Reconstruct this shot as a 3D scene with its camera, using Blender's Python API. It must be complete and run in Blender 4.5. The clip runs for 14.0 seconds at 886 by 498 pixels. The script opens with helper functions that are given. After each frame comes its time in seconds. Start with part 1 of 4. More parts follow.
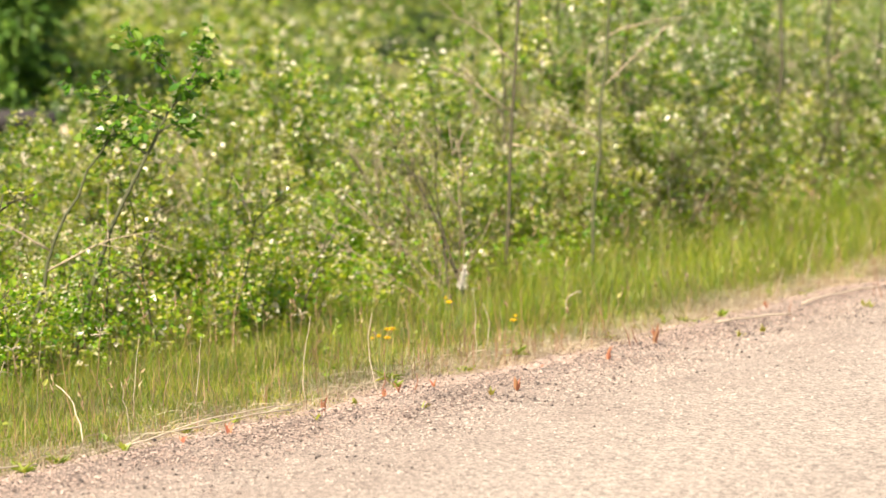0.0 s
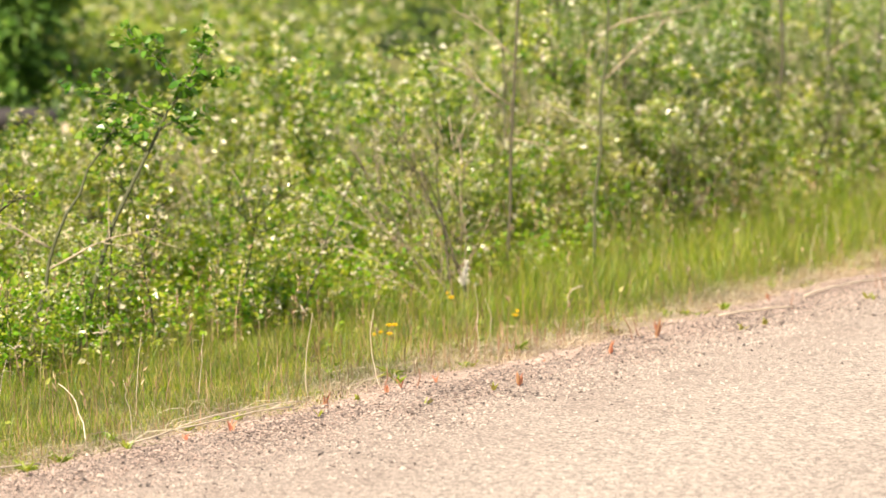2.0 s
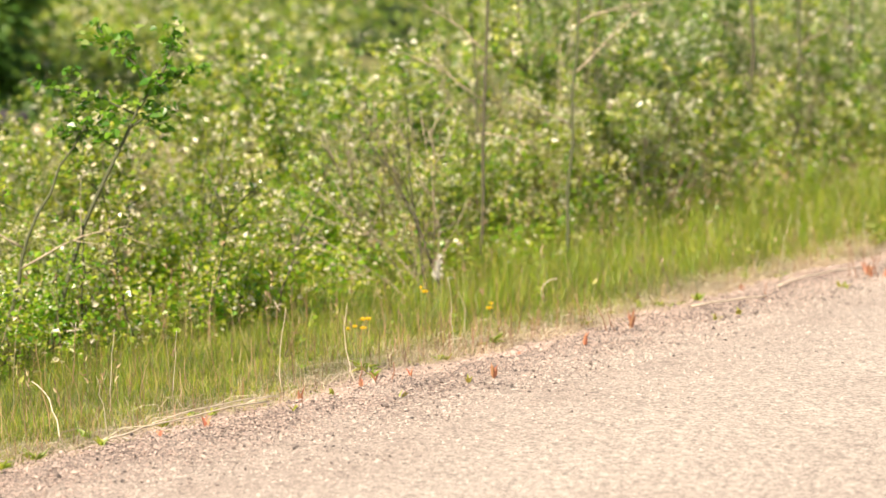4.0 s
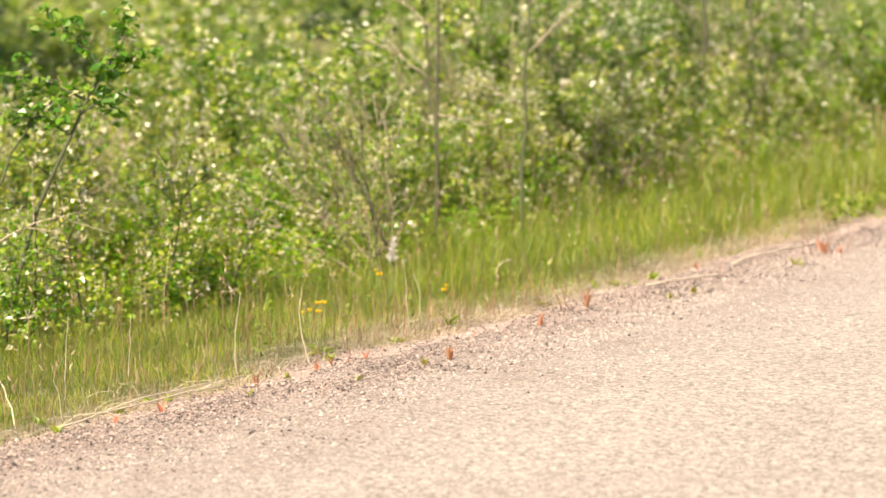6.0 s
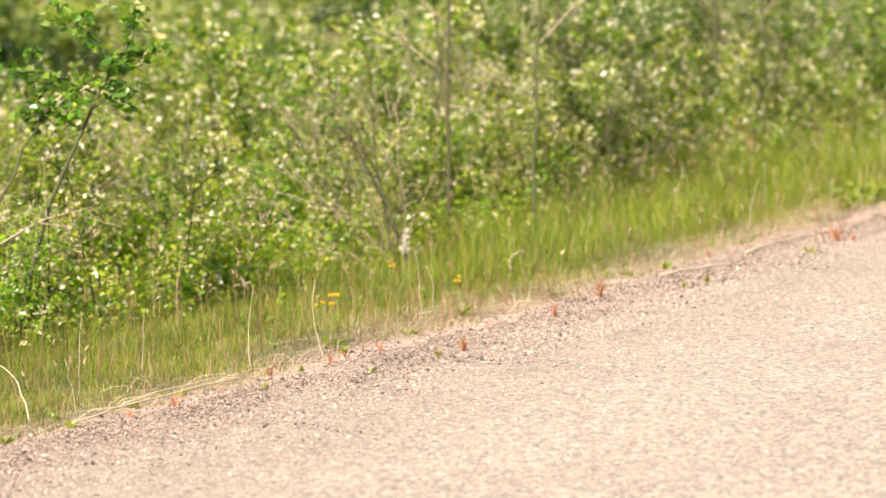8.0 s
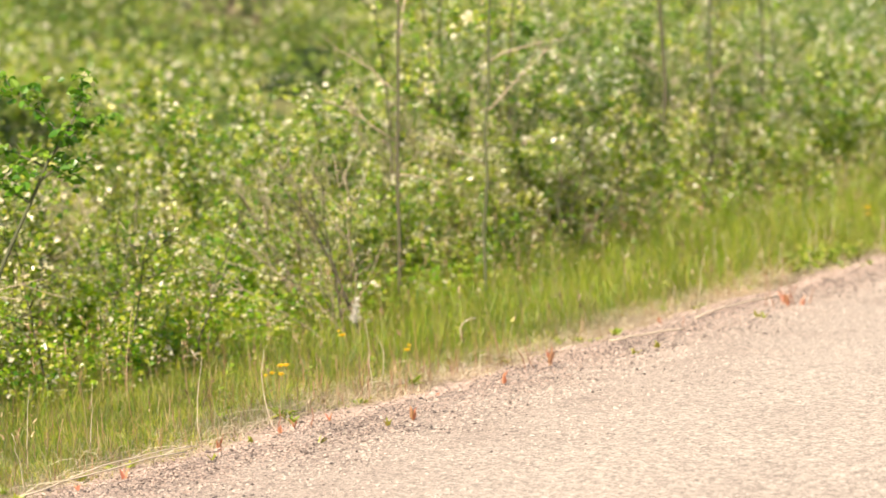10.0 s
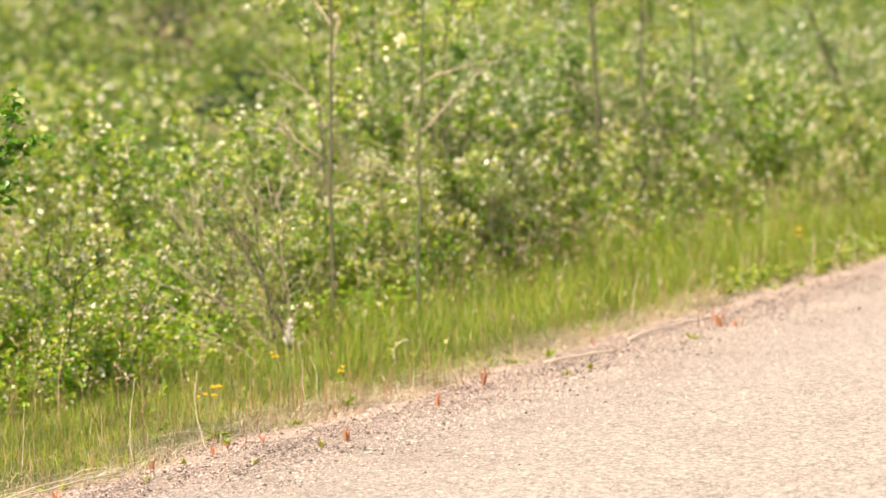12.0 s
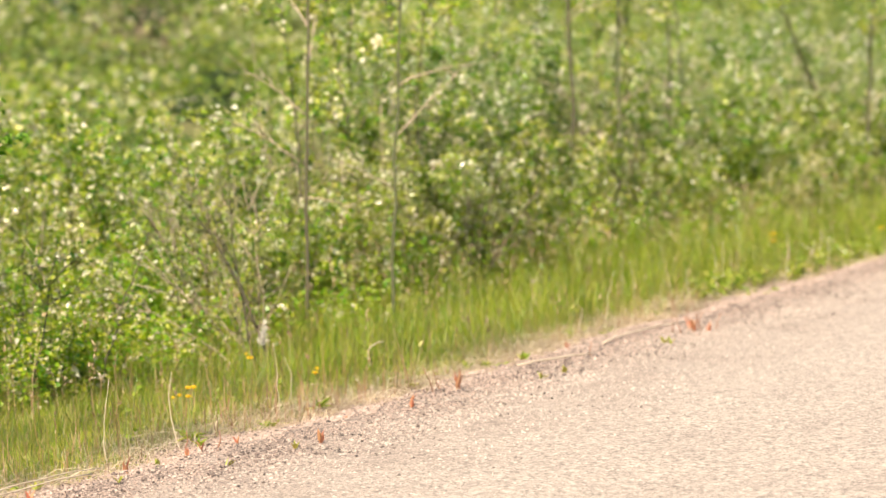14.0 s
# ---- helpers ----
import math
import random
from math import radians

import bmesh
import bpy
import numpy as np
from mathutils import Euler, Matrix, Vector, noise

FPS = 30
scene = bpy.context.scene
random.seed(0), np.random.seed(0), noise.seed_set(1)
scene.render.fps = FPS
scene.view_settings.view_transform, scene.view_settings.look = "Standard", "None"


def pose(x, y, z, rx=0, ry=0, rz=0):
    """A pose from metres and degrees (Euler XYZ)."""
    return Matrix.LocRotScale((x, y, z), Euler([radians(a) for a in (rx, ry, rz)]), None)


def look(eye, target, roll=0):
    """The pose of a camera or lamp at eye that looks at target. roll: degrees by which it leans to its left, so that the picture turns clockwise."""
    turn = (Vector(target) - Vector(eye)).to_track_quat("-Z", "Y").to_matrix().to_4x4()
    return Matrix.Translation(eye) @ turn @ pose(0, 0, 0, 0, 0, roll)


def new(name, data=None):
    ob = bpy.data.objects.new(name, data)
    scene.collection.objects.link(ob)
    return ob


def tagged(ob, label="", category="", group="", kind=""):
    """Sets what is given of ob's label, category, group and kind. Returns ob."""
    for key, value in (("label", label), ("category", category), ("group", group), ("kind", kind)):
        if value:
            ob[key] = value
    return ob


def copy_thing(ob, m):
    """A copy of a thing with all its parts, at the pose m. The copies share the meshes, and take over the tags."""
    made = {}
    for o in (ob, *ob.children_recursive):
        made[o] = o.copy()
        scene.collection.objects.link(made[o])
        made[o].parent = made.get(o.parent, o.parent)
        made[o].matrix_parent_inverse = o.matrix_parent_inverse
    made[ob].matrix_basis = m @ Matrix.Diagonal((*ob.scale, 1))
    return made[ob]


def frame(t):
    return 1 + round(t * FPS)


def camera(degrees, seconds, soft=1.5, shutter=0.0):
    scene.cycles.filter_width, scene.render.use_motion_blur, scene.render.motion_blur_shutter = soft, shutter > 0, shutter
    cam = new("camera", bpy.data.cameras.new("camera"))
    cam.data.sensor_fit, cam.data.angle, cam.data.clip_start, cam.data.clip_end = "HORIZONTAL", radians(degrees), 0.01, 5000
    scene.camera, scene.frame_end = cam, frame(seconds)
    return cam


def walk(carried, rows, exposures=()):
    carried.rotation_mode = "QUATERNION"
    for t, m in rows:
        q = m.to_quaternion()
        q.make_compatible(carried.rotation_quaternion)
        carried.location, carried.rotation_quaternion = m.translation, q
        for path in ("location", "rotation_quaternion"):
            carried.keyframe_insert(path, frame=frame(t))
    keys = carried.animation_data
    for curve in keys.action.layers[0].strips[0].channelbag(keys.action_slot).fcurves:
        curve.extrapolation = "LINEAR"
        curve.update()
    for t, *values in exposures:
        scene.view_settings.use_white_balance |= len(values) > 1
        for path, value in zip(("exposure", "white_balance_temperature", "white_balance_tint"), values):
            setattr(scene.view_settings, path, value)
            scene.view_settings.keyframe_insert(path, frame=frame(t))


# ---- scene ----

# The camera stands on the far side of a country road and pans along its verge.
cam = camera(20, 14.0, soft=1.5, shutter=0.5)
cam.data.dof.use_dof = True
cam.data.dof.focus_distance = 10.6
cam.data.dof.aperture_fstop = 2.1

# seconds, x, y, z, yaw to the left, pitch up, roll
PATH = [
    (0, 0.000, 0.000, 1.700, 0.000, -5.500, 0.000),
    (0.5, -0.013, 0.006, 1.703, 0.126, -5.537, -0.168),
    (1, -0.008, 0.006, 1.702, 0.099, -5.571, -0.119),
    (1.5, -0.006, 0.004, 1.703, 0.052, -5.581, -0.338),
    (2, 0.003, 0.003, 1.705, 0.049, -5.628, -0.440),
    (2.5, 0.012, 0.005, 1.697, -0.028, -5.520, -0.728),
    (4.8, 0.012, 0.020, 1.671, -0.914, -5.922, -1.273),
    (5, 0.011, 0.023, 1.672, -1.062, -6.020, -1.301),
    (5.5, 0.012, 0.022, 1.675, -1.387, -6.136, -1.473),
    (6, 0.014, 0.027, 1.674, -1.552, -6.088, -1.744),
    (6.5, 0.012, 0.023, 1.675, -1.590, -6.136, -1.964),
    (7, 0.010, 0.027, 1.671, -1.419, -6.264, -2.090),
    (7.2, 0.010, 0.028, 1.670, -1.249, -6.308, -2.150),
    (9.3, 0.042, 0.040, 1.682, -1.626, -5.635, -2.763),
    (9.5, 0.046, 0.038, 1.683, -1.808, -4.987, -2.759),
    (10, 0.054, 0.032, 1.687, -2.301, -4.826, -2.804),
    (10.5, 0.044, 0.036, 1.680, -2.961, -4.590, -2.799),
    (11, 0.048, 0.033, 1.681, -3.353, -4.474, -2.701),
    (11.5, 0.040, 0.034, 1.677, -3.723, -4.410, -2.638),
    (12, 0.048, 0.031, 1.676, -3.872, -4.363, -2.687),
    (12.5, 0.042, 0.032, 1.674, -4.234, -4.361, -2.555),
    (13, 0.037, 0.035, 1.672, -4.467, -4.344, -2.462),
    (13.5, 0.040, 0.032, 1.680, -4.493, -4.353, -2.310),
    (14, 0.041, 0.025, 1.681, -4.467, -4.351, -2.206),
]
walk(cam, [(t, pose(x, y, z, 90 + pitch, 0, yaw) @ pose(0, 0, 0, 0, 0, roll)) for t, x, y, z, yaw, pitch, roll in PATH],
     exposures=[(0, 0.97, 7550, 16), (14, 0.97, 7550, 16)])

# ---------------------------------------------------------------- light
SUN_ELEVATION, SUN_TURN = radians(49), radians(210)   # turn: clockwise from +y, seen from above
world = bpy.data.worlds.new("world")
scene.world = world
world.use_nodes = True
wn = world.node_tree
sky = wn.nodes.new("ShaderNodeTexSky")
sky.sky_type, sky.sun_disc = "NISHITA", False
sky.sun_elevation, sky.sun_rotation = SUN_ELEVATION, SUN_TURN
back = wn.nodes["Background"]
back.inputs["Strength"].default_value = 0.08
wn.links.new(sky.outputs[0], back.inputs["Color"])
sun = new("sun", bpy.data.lights.new("sun", "SUN"))
sun.data.energy, sun.data.angle, sun.data.color = 4.8, radians(0.53), (1.0, 0.94, 0.83)
to_sun = Vector((math.sin(SUN_TURN) * math.cos(SUN_ELEVATION), math.cos(SUN_TURN) * math.cos(SUN_ELEVATION), math.sin(SUN_ELEVATION)))
sun.matrix_world = look(to_sun * 60, (0, 0, 0))

# ---------------------------------------------------------------- materials


class Nodes:
    """A small builder for a node material."""

    def __init__(self, name):
        self.mat = bpy.data.materials.new(name)
        self.mat.use_nodes = True
        self.tree = self.mat.node_tree
        self.bsdf = self.tree.nodes["Principled BSDF"]
        self.out = self.tree.nodes["Material Output"]

    def add(self, kind, inputs=(), **settings):
        n = self.tree.nodes.new(kind)
        for k, v in settings.items():
            setattr(n, k, v)
        for key, v in dict(inputs).items():
            if hasattr(v, "is_output"):
                self.tree.links.new(v, n.inputs[key])
            else:
                n.inputs[key].default_value = v
        return n

    def set(self, key, v):
        if hasattr(v, "is_output"):
            self.tree.links.new(v, self.bsdf.inputs[key])
        else:
            self.bsdf.inputs[key].default_value = v

    def ramp(self, fac, stops):
        n = self.add("ShaderNodeValToRGB", {"Fac": fac})
        e = n.color_ramp.elements
        while len(e) < len(stops):
            e.new(0.5)
        for el, (at, col) in zip(e, stops):
            el.position, el.color = at, (*col, 1)
        return n.outputs["Color"]

    def coords(self):
        return self.add("ShaderNodeTexCoord").outputs["Object"]

    def noise(self, scale, detail=4.0, vector=None):
        n = self.add("ShaderNodeTexNoise", {"Scale": scale, "Detail": detail})
        if vector is not None:
            self.tree.links.new(vector, n.inputs["Vector"])
        return n.outputs["Fac"]

    def mix(self, fac, a, b, blend="MIX"):
        n = self.add("ShaderNodeMix", data_type="RGBA", blend_type=blend)
        for sock, v in ((n.inputs[0], fac), (n.inputs[6], a), (n.inputs[7], b)):
            if hasattr(v, "is_output"):
                self.tree.links.new(v, sock)
            else:
                sock.default_value = v if not isinstance(v, tuple) else (*v, 1)
        return n.outputs[2]

    def bump(self, height, strength, distance):
        n = self.add("ShaderNodeBump", {"Height": height, "Strength": strength, "Distance": distance})
        self.tree.links.new(n.outputs[0], self.bsdf.inputs["Normal"])


def leafy(name, stops, through_share=0.35, gloss=0.4, shift=0.5, clumps=0.0, pale=(1.46, 1.29, 1.20)):
    """Leaf or blade: colour varies from island to island and from plant to plant; part of the light passes through."""
    m = Nodes(name)
    isle = m.add("ShaderNodeNewGeometry").outputs["Random Per Island"]
    # Gathers the ramp's tones, painted glints included, into clumps.
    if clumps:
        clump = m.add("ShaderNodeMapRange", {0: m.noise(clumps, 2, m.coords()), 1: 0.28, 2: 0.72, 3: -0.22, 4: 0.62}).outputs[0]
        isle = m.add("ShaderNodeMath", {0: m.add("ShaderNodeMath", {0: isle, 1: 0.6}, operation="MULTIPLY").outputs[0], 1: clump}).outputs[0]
    base = m.ramp(isle, stops)
    plant = m.add("ShaderNodeObjectInfo").outputs["Random"]
    patch = m.noise(1.7, 5, m.coords())
    warm = m.mix(plant, (0.88, 1.0, 0.92), (1.20, 1.04, 0.95))
    base = m.mix(shift, base, m.mix(1.0, base, warm, "MULTIPLY"))
    # Random patches; the dark ones put shadow-like depth into the colour.
    base = m.mix(0.8, base, m.mix(1.0, base, m.ramp(patch, [(0.36, (0.64, 0.70, 0.60)), (0.64, pale)]), "MULTIPLY"))
    m.set("Base Color", base)
    m.set("Roughness", gloss)
    m.set("Specular IOR Level", 0.75)
    tl = m.add("ShaderNodeBsdfTranslucent", {"Color": m.mix(1.0, base, (1.16, 1.14, 0.90), "MULTIPLY")})
    mx = m.add("ShaderNodeMixShader", {0: through_share, 1: m.bsdf.outputs[0], 2: tl.outputs[0]})
    m.tree.links.new(mx.outputs[0], m.out.inputs["Surface"])
    return m.mat


def bark(name, dark, light, scale=30.0):
    m = Nodes(name)
    c = m.coords()
    n = m.noise(scale, 5, c)
    spots = m.noise(scale * 0.25, 2, c)
    m.set("Base Color", m.mix(spots, m.ramp(n, [(0.35, dark), (0.65, light)]), m.ramp(n, [(0.3, light), (0.7, dark)])))
    m.set("Roughness", 0.8)
    m.bump(n, 0.6, 0.004)
    return m.mat


def plain(name, a, b, rough=0.6, scale=60.0):
    m = Nodes(name)
    m.set("Base Color", m.ramp(m.noise(scale, 3, m.coords()), [(0.3, a), (0.7, b)]))
    m.set("Roughness", rough)
    return m.mat


def road_material():
    m = Nodes("chip_seal")
    c = m.coords()
    chips = m.add("ShaderNodeTexVoronoi", {"Vector": c, "Scale": 56.0})
    big = m.add("ShaderNodeTexVoronoi", {"Vector": c, "Scale": 26.0})
    col = m.ramp(chips.outputs["Color"], [(0.0, (0.20, 0.175, 0.146)), (0.3, (0.355, 0.31, 0.262)), (0.7, (0.455, 0.40, 0.338)), (1.0, (0.56, 0.50, 0.43))])
    blot = m.noise(1.3, 5, c)
    col = m.mix(0.5, col, m.mix(1.0, col, m.ramp(blot, [(0.3, (0.90, 0.87, 0.86)), (0.7, (1.08, 1.07, 1.06))]), "MULTIPLY"))
    wobble = m.add("ShaderNodeVectorMath", {0: c, 1: m.add("ShaderNodeVectorMath", {0: m.add("ShaderNodeTexNoise", {"Vector": c, "Scale": 60.0}).outputs["Color"], 1: (0.012, 0.012, 0.012)}, operation="MULTIPLY").outputs[0]}).outputs[0]
    rim = m.add("ShaderNodeTexVoronoi", {"Vector": wobble, "Scale": 46.0}, feature="DISTANCE_TO_EDGE").outputs["Distance"]
    worn = m.add("ShaderNodeMapRange", {0: m.add("ShaderNodeSeparateXYZ", {0: c}).outputs["Y"], 1: -1.7, 2: -0.35}).outputs[0]
    worn = m.add("ShaderNodeMath", {0: worn, 1: m.ramp(m.noise(2.2, 4, c), [(0.3, (0.35, 0.35, 0.35)), (0.65, (1, 1, 1))])}, operation="MULTIPLY").outputs[0]
    col = m.mix(worn, col, m.mix(1.0, col, (0.93, 0.835, 0.80), "MULTIPLY"))
    # Dark lines paint the shade between chips into the road colour.
    gap_shade = m.add("ShaderNodeMapRange", {0: rim, 1: 0.025, 2: 0.165, 3: 1.0, 4: 0.0}).outputs[0]
    broken = m.ramp(m.noise(34, 3, c), [(0.36, (0.08, 0.08, 0.08)), (0.58, (0.82, 0.82, 0.82))])
    gap_shade = m.add("ShaderNodeMath", {0: gap_shade, 1: m.mix(worn, broken, (1.0, 1.0, 1.0))}, operation="MULTIPLY").outputs[0]
    coarse = m.add("ShaderNodeTexVoronoi", {"Vector": wobble, "Scale": 28.0}, feature="DISTANCE_TO_EDGE").outputs["Distance"]
    # Coarser painted shade lines between stones, along the worn strip.
    loose = m.add("ShaderNodeMapRange", {0: coarse, 1: 0.02, 2: 0.11, 3: 1.0, 4: 0.0}).outputs[0]
    loose = m.add("ShaderNodeMath", {0: loose, 1: m.ramp(m.noise(5.5, 4, c), [(0.42, (0, 0, 0)), (0.58, (1, 1, 1))])}, operation="MULTIPLY").outputs[0]
    loose = m.add("ShaderNodeMath", {0: loose, 1: worn}, operation="MULTIPLY").outputs[0]
    gap_shade = m.add("ShaderNodeMath", {0: gap_shade, 1: loose}, operation="MAXIMUM").outputs[0]
    gap_shade = m.add("ShaderNodeMath", {0: gap_shade, 1: 0.95}, operation="MULTIPLY").outputs[0]
    m.set("Base Color", m.mix(gap_shade, col, (0.10, 0.079, 0.067)))
    m.set("Roughness", 0.85)
    h = m.mix(0.4, chips.outputs["Distance"], big.outputs["Distance"])
    h = m.add("ShaderNodeMath", {0: 1.0, 1: h}, operation="SUBTRACT").outputs[0]
    m.bump(h, 0.45, 0.004)
    return m.mat


def soil_material():
    m = Nodes("soil")
    c = m.coords()
    fine = m.noise(45, 6, c)
    wide = m.noise(2.5, 5, c)
    dirt = m.ramp(fine, [(0.3, (0.27, 0.205, 0.16)), (0.7, (0.47, 0.375, 0.305))])
    litter = m.ramp(fine, [(0.3, (0.05, 0.065, 0.014)), (0.7, (0.16, 0.16, 0.045))])
    away = m.add("ShaderNodeSeparateXYZ", {0: c}).outputs["Y"]
    grown = m.add("ShaderNodeMapRange", {0: away, 1: 0.10, 2: 0.45}).outputs[0]
    grown = m.add("ShaderNodeMath", {0: grown, 1: m.ramp(wide, [(0.25, (0.8, 0.8, 0.8)), (0.6, (1, 1, 1))])}, operation="MULTIPLY").outputs[0]
    m.set("Base Color", m.mix(grown, dirt, litter))
    m.set("Roughness", 0.95)
    m.bump(fine, 0.8, 0.02)
    return m.mat


def stone_material(name, stops):
    m = Nodes(name)
    isle = m.add("ShaderNodeNewGeometry").outputs["Random Per Island"]
    base = m.ramp(isle, stops)
    m.set("Base Color", m.mix(0.4, base, m.mix(1.0, base, m.ramp(m.noise(220, 3, m.coords()), [(0.3, (0.7, 0.7, 0.7)), (0.7, (1.25, 1.25, 1.25))]), "MULTIPLY")))
    m.set("Roughness", 0.8)
    return m.mat


ROAD = road_material()
SOIL = soil_material()
CHIP = stone_material("pale_chips", [(0.0, (0.14, 0.12, 0.10)), (0.15, (0.29, 0.25, 0.208)), (0.45, (0.41, 0.36, 0.303)), (1.0, (0.52, 0.463, 0.395))])
# Random stone tones; the darkest stand in for shade between pebbles.
PEBBLE = stone_material("mixed_pebbles", [(0.0, (0.05, 0.042, 0.038)), (0.10, (0.14, 0.106, 0.092)), (0.20, (0.36, 0.272, 0.228)), (0.7, (0.465, 0.362, 0.303)), (1.0, (0.53, 0.432, 0.368))])
DARKSTONE = stone_material("dark_pebbles", [(0.0, (0.07, 0.06, 0.055)), (1.0, (0.16, 0.13, 0.115))])
BROWNSTONE = stone_material("brown_pebbles", [(0.0, (0.06, 0.047, 0.040)), (0.5, (0.15, 0.114, 0.097)), (1.0, (0.27, 0.21, 0.18))])
BLADE = leafy("green_blades", [(0.0, (0.04, 0.11, 0.007)), (0.3, (0.135, 0.255, 0.013)), (0.62, (0.265, 0.355, 0.026)), (0.83, (0.40, 0.39, 0.055)), (0.92, (0.43, 0.33, 0.15)), (1.0, (0.52, 0.40, 0.27))], 0.45, 0.5, pale=(1.30, 1.28, 1.18))
LUSH = leafy("lush_blades", [(0.0, (0.09, 0.21, 0.012)), (0.35, (0.20, 0.36, 0.018)), (0.7, (0.35, 0.46, 0.028)), (1.0, (0.52, 0.52, 0.08))], 0.48, 0.45, pale=(1.30, 1.28, 1.18))
STRAW = leafy("straw_blades", [(0.0, (0.25, 0.185, 0.125)), (0.5, (0.42, 0.345, 0.245)), (1.0, (0.60, 0.53, 0.42))], 0.2, 0.6, 0.2, pale=(1.30, 1.28, 1.18))
SEED = leafy("seed_heads", [(0.0, (0.15, 0.09, 0.06)), (0.6, (0.33, 0.23, 0.13)), (1.0, (0.60, 0.50, 0.34))], 0.25, 0.7, 0.3)
DEADSTEM = leafy("dead_stems", [(0.0, (0.13, 0.075, 0.045)), (0.6, (0.25, 0.15, 0.09)), (1.0, (0.40, 0.29, 0.19))], 0.15, 0.7, 0.3)
REDSTEM = leafy("reddish_stems", [(0.0, (0.17, 0.075, 0.05)), (0.6, (0.30, 0.16, 0.11)), (1.0, (0.42, 0.29, 0.2))], 0.15, 0.7, 0.3)
# Near-white stops paint sun glints, besides pale undersides, into the leaf colour.
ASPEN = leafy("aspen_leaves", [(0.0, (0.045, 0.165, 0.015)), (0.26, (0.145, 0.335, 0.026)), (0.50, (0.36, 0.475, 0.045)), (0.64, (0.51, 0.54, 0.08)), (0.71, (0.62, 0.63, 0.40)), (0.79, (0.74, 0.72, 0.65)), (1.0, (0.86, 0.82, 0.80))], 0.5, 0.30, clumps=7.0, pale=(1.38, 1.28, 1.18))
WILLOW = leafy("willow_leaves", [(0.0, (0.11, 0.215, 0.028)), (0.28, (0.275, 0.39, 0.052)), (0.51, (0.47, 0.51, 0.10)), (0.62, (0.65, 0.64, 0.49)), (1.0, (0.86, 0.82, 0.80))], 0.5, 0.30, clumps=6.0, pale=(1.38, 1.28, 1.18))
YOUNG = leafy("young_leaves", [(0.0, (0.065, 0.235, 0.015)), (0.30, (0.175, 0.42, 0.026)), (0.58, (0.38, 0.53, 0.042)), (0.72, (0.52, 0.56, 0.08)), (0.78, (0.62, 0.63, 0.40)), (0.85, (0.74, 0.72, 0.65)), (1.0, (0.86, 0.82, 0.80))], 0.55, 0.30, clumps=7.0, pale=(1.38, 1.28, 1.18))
# Darker green; its whites are sun glints put into the colour.
GLINTLEAF = leafy("glint_painted_leaves", [(0.0, (0.035, 0.16, 0.014)), (0.36, (0.15, 0.325, 0.030)), (0.60, (0.34, 0.43, 0.065)), (0.68, (0.60, 0.60, 0.42)), (0.76, (0.84, 0.80, 0.78)), (1.0, (0.90, 0.88, 0.88))], 0.45, 0.28, clumps=8.0, pale=(1.24, 1.18, 1.12))
GLOSSY = leafy("glossy_aspen_leaves", [(0.0, (0.04, 0.15, 0.014)), (0.5, (0.10, 0.27, 0.024)), (0.85, (0.22, 0.37, 0.045)), (1.0, (0.55, 0.55, 0.38))], 0.42, 0.26)
DARKLEAF = leafy("dark_needles", [(0.0, (0.04, 0.10, 0.012)), (0.6, (0.11, 0.20, 0.022)), (1.0, (0.24, 0.31, 0.06))], 0.3, 0.5)
SPRUCE = leafy("spruce_needles", [(0.0, (0.03, 0.105, 0.012)), (0.6, (0.085, 0.23, 0.025)), (1.0, (0.20, 0.35, 0.06))], 0.3, 0.5)
GREYBRUSH = leafy("grey_brush", [(0.0, (0.06, 0.055, 0.035)), (0.6, (0.17, 0.15, 0.10)), (1.0, (0.30, 0.28, 0.20))], 0.2, 0.7)
# Near-black needles put the shade of gaps in the scrub into colour.
SHADE_NEEDLES = leafy("shade_dark_needles", [(0.0, (0.008, 0.026, 0.006)), (0.7, (0.020, 0.060, 0.010)), (1.0, (0.05, 0.11, 0.02))], 0.12, 0.7)
WEED = leafy("weed_leaves", [(0.0, (0.16, 0.29, 0.022)), (0.6, (0.29, 0.41, 0.04)), (1.0, (0.46, 0.48, 0.10))], 0.4, 0.45)
FADED = leafy("yellowing_leaves", [(0.0, (0.24, 0.33, 0.035)), (0.6, (0.36, 0.37, 0.06)), (1.0, (0.46, 0.33, 0.14))], 0.4, 0.5, pale=(1.25, 1.25, 1.15))
RUST = leafy("red_leaves", [(0.0, (0.44, 0.14, 0.10)), (0.6, (0.56, 0.25, 0.17)), (1.0, (0.58, 0.36, 0.2))], 0.35, 0.5)
PETAL = plain("yellow_petals", (0.72, 0.46, 0.01), (0.86, 0.64, 0.03), 0.5)
FLUFF = plain("white_fluff", (0.52, 0.49, 0.42), (0.68, 0.66, 0.59), 0.9)
STALK = plain("green_stalk", (0.14, 0.20, 0.05), (0.26, 0.28, 0.09), 0.6)
DRYSTALK = plain("dry_stalk", (0.46, 0.37, 0.26), (0.66, 0.57, 0.45), 0.7)
BARK_GREEN = bark("green_grey_bark", (0.045, 0.054, 0.021), (0.12, 0.13, 0.062))
BARK_BROWN = bark("brown_bark", (0.09, 0.068, 0.042), (0.23, 0.18, 0.115))
BARK_DARK = bark("dark_bark", (0.042, 0.040, 0.021), (0.115, 0.106, 0.060))
BARK_TAN = bark("tan_bark", (0.14, 0.115, 0.075), (0.33, 0.28, 0.19))
BARK_PALE = bark("pale_dead_wood", (0.30, 0.23, 0.16), (0.56, 0.46, 0.34))
LOGGREY = bark("silvered_wood", (0.10, 0.085, 0.07), (0.30, 0.26, 0.21), 8.0)
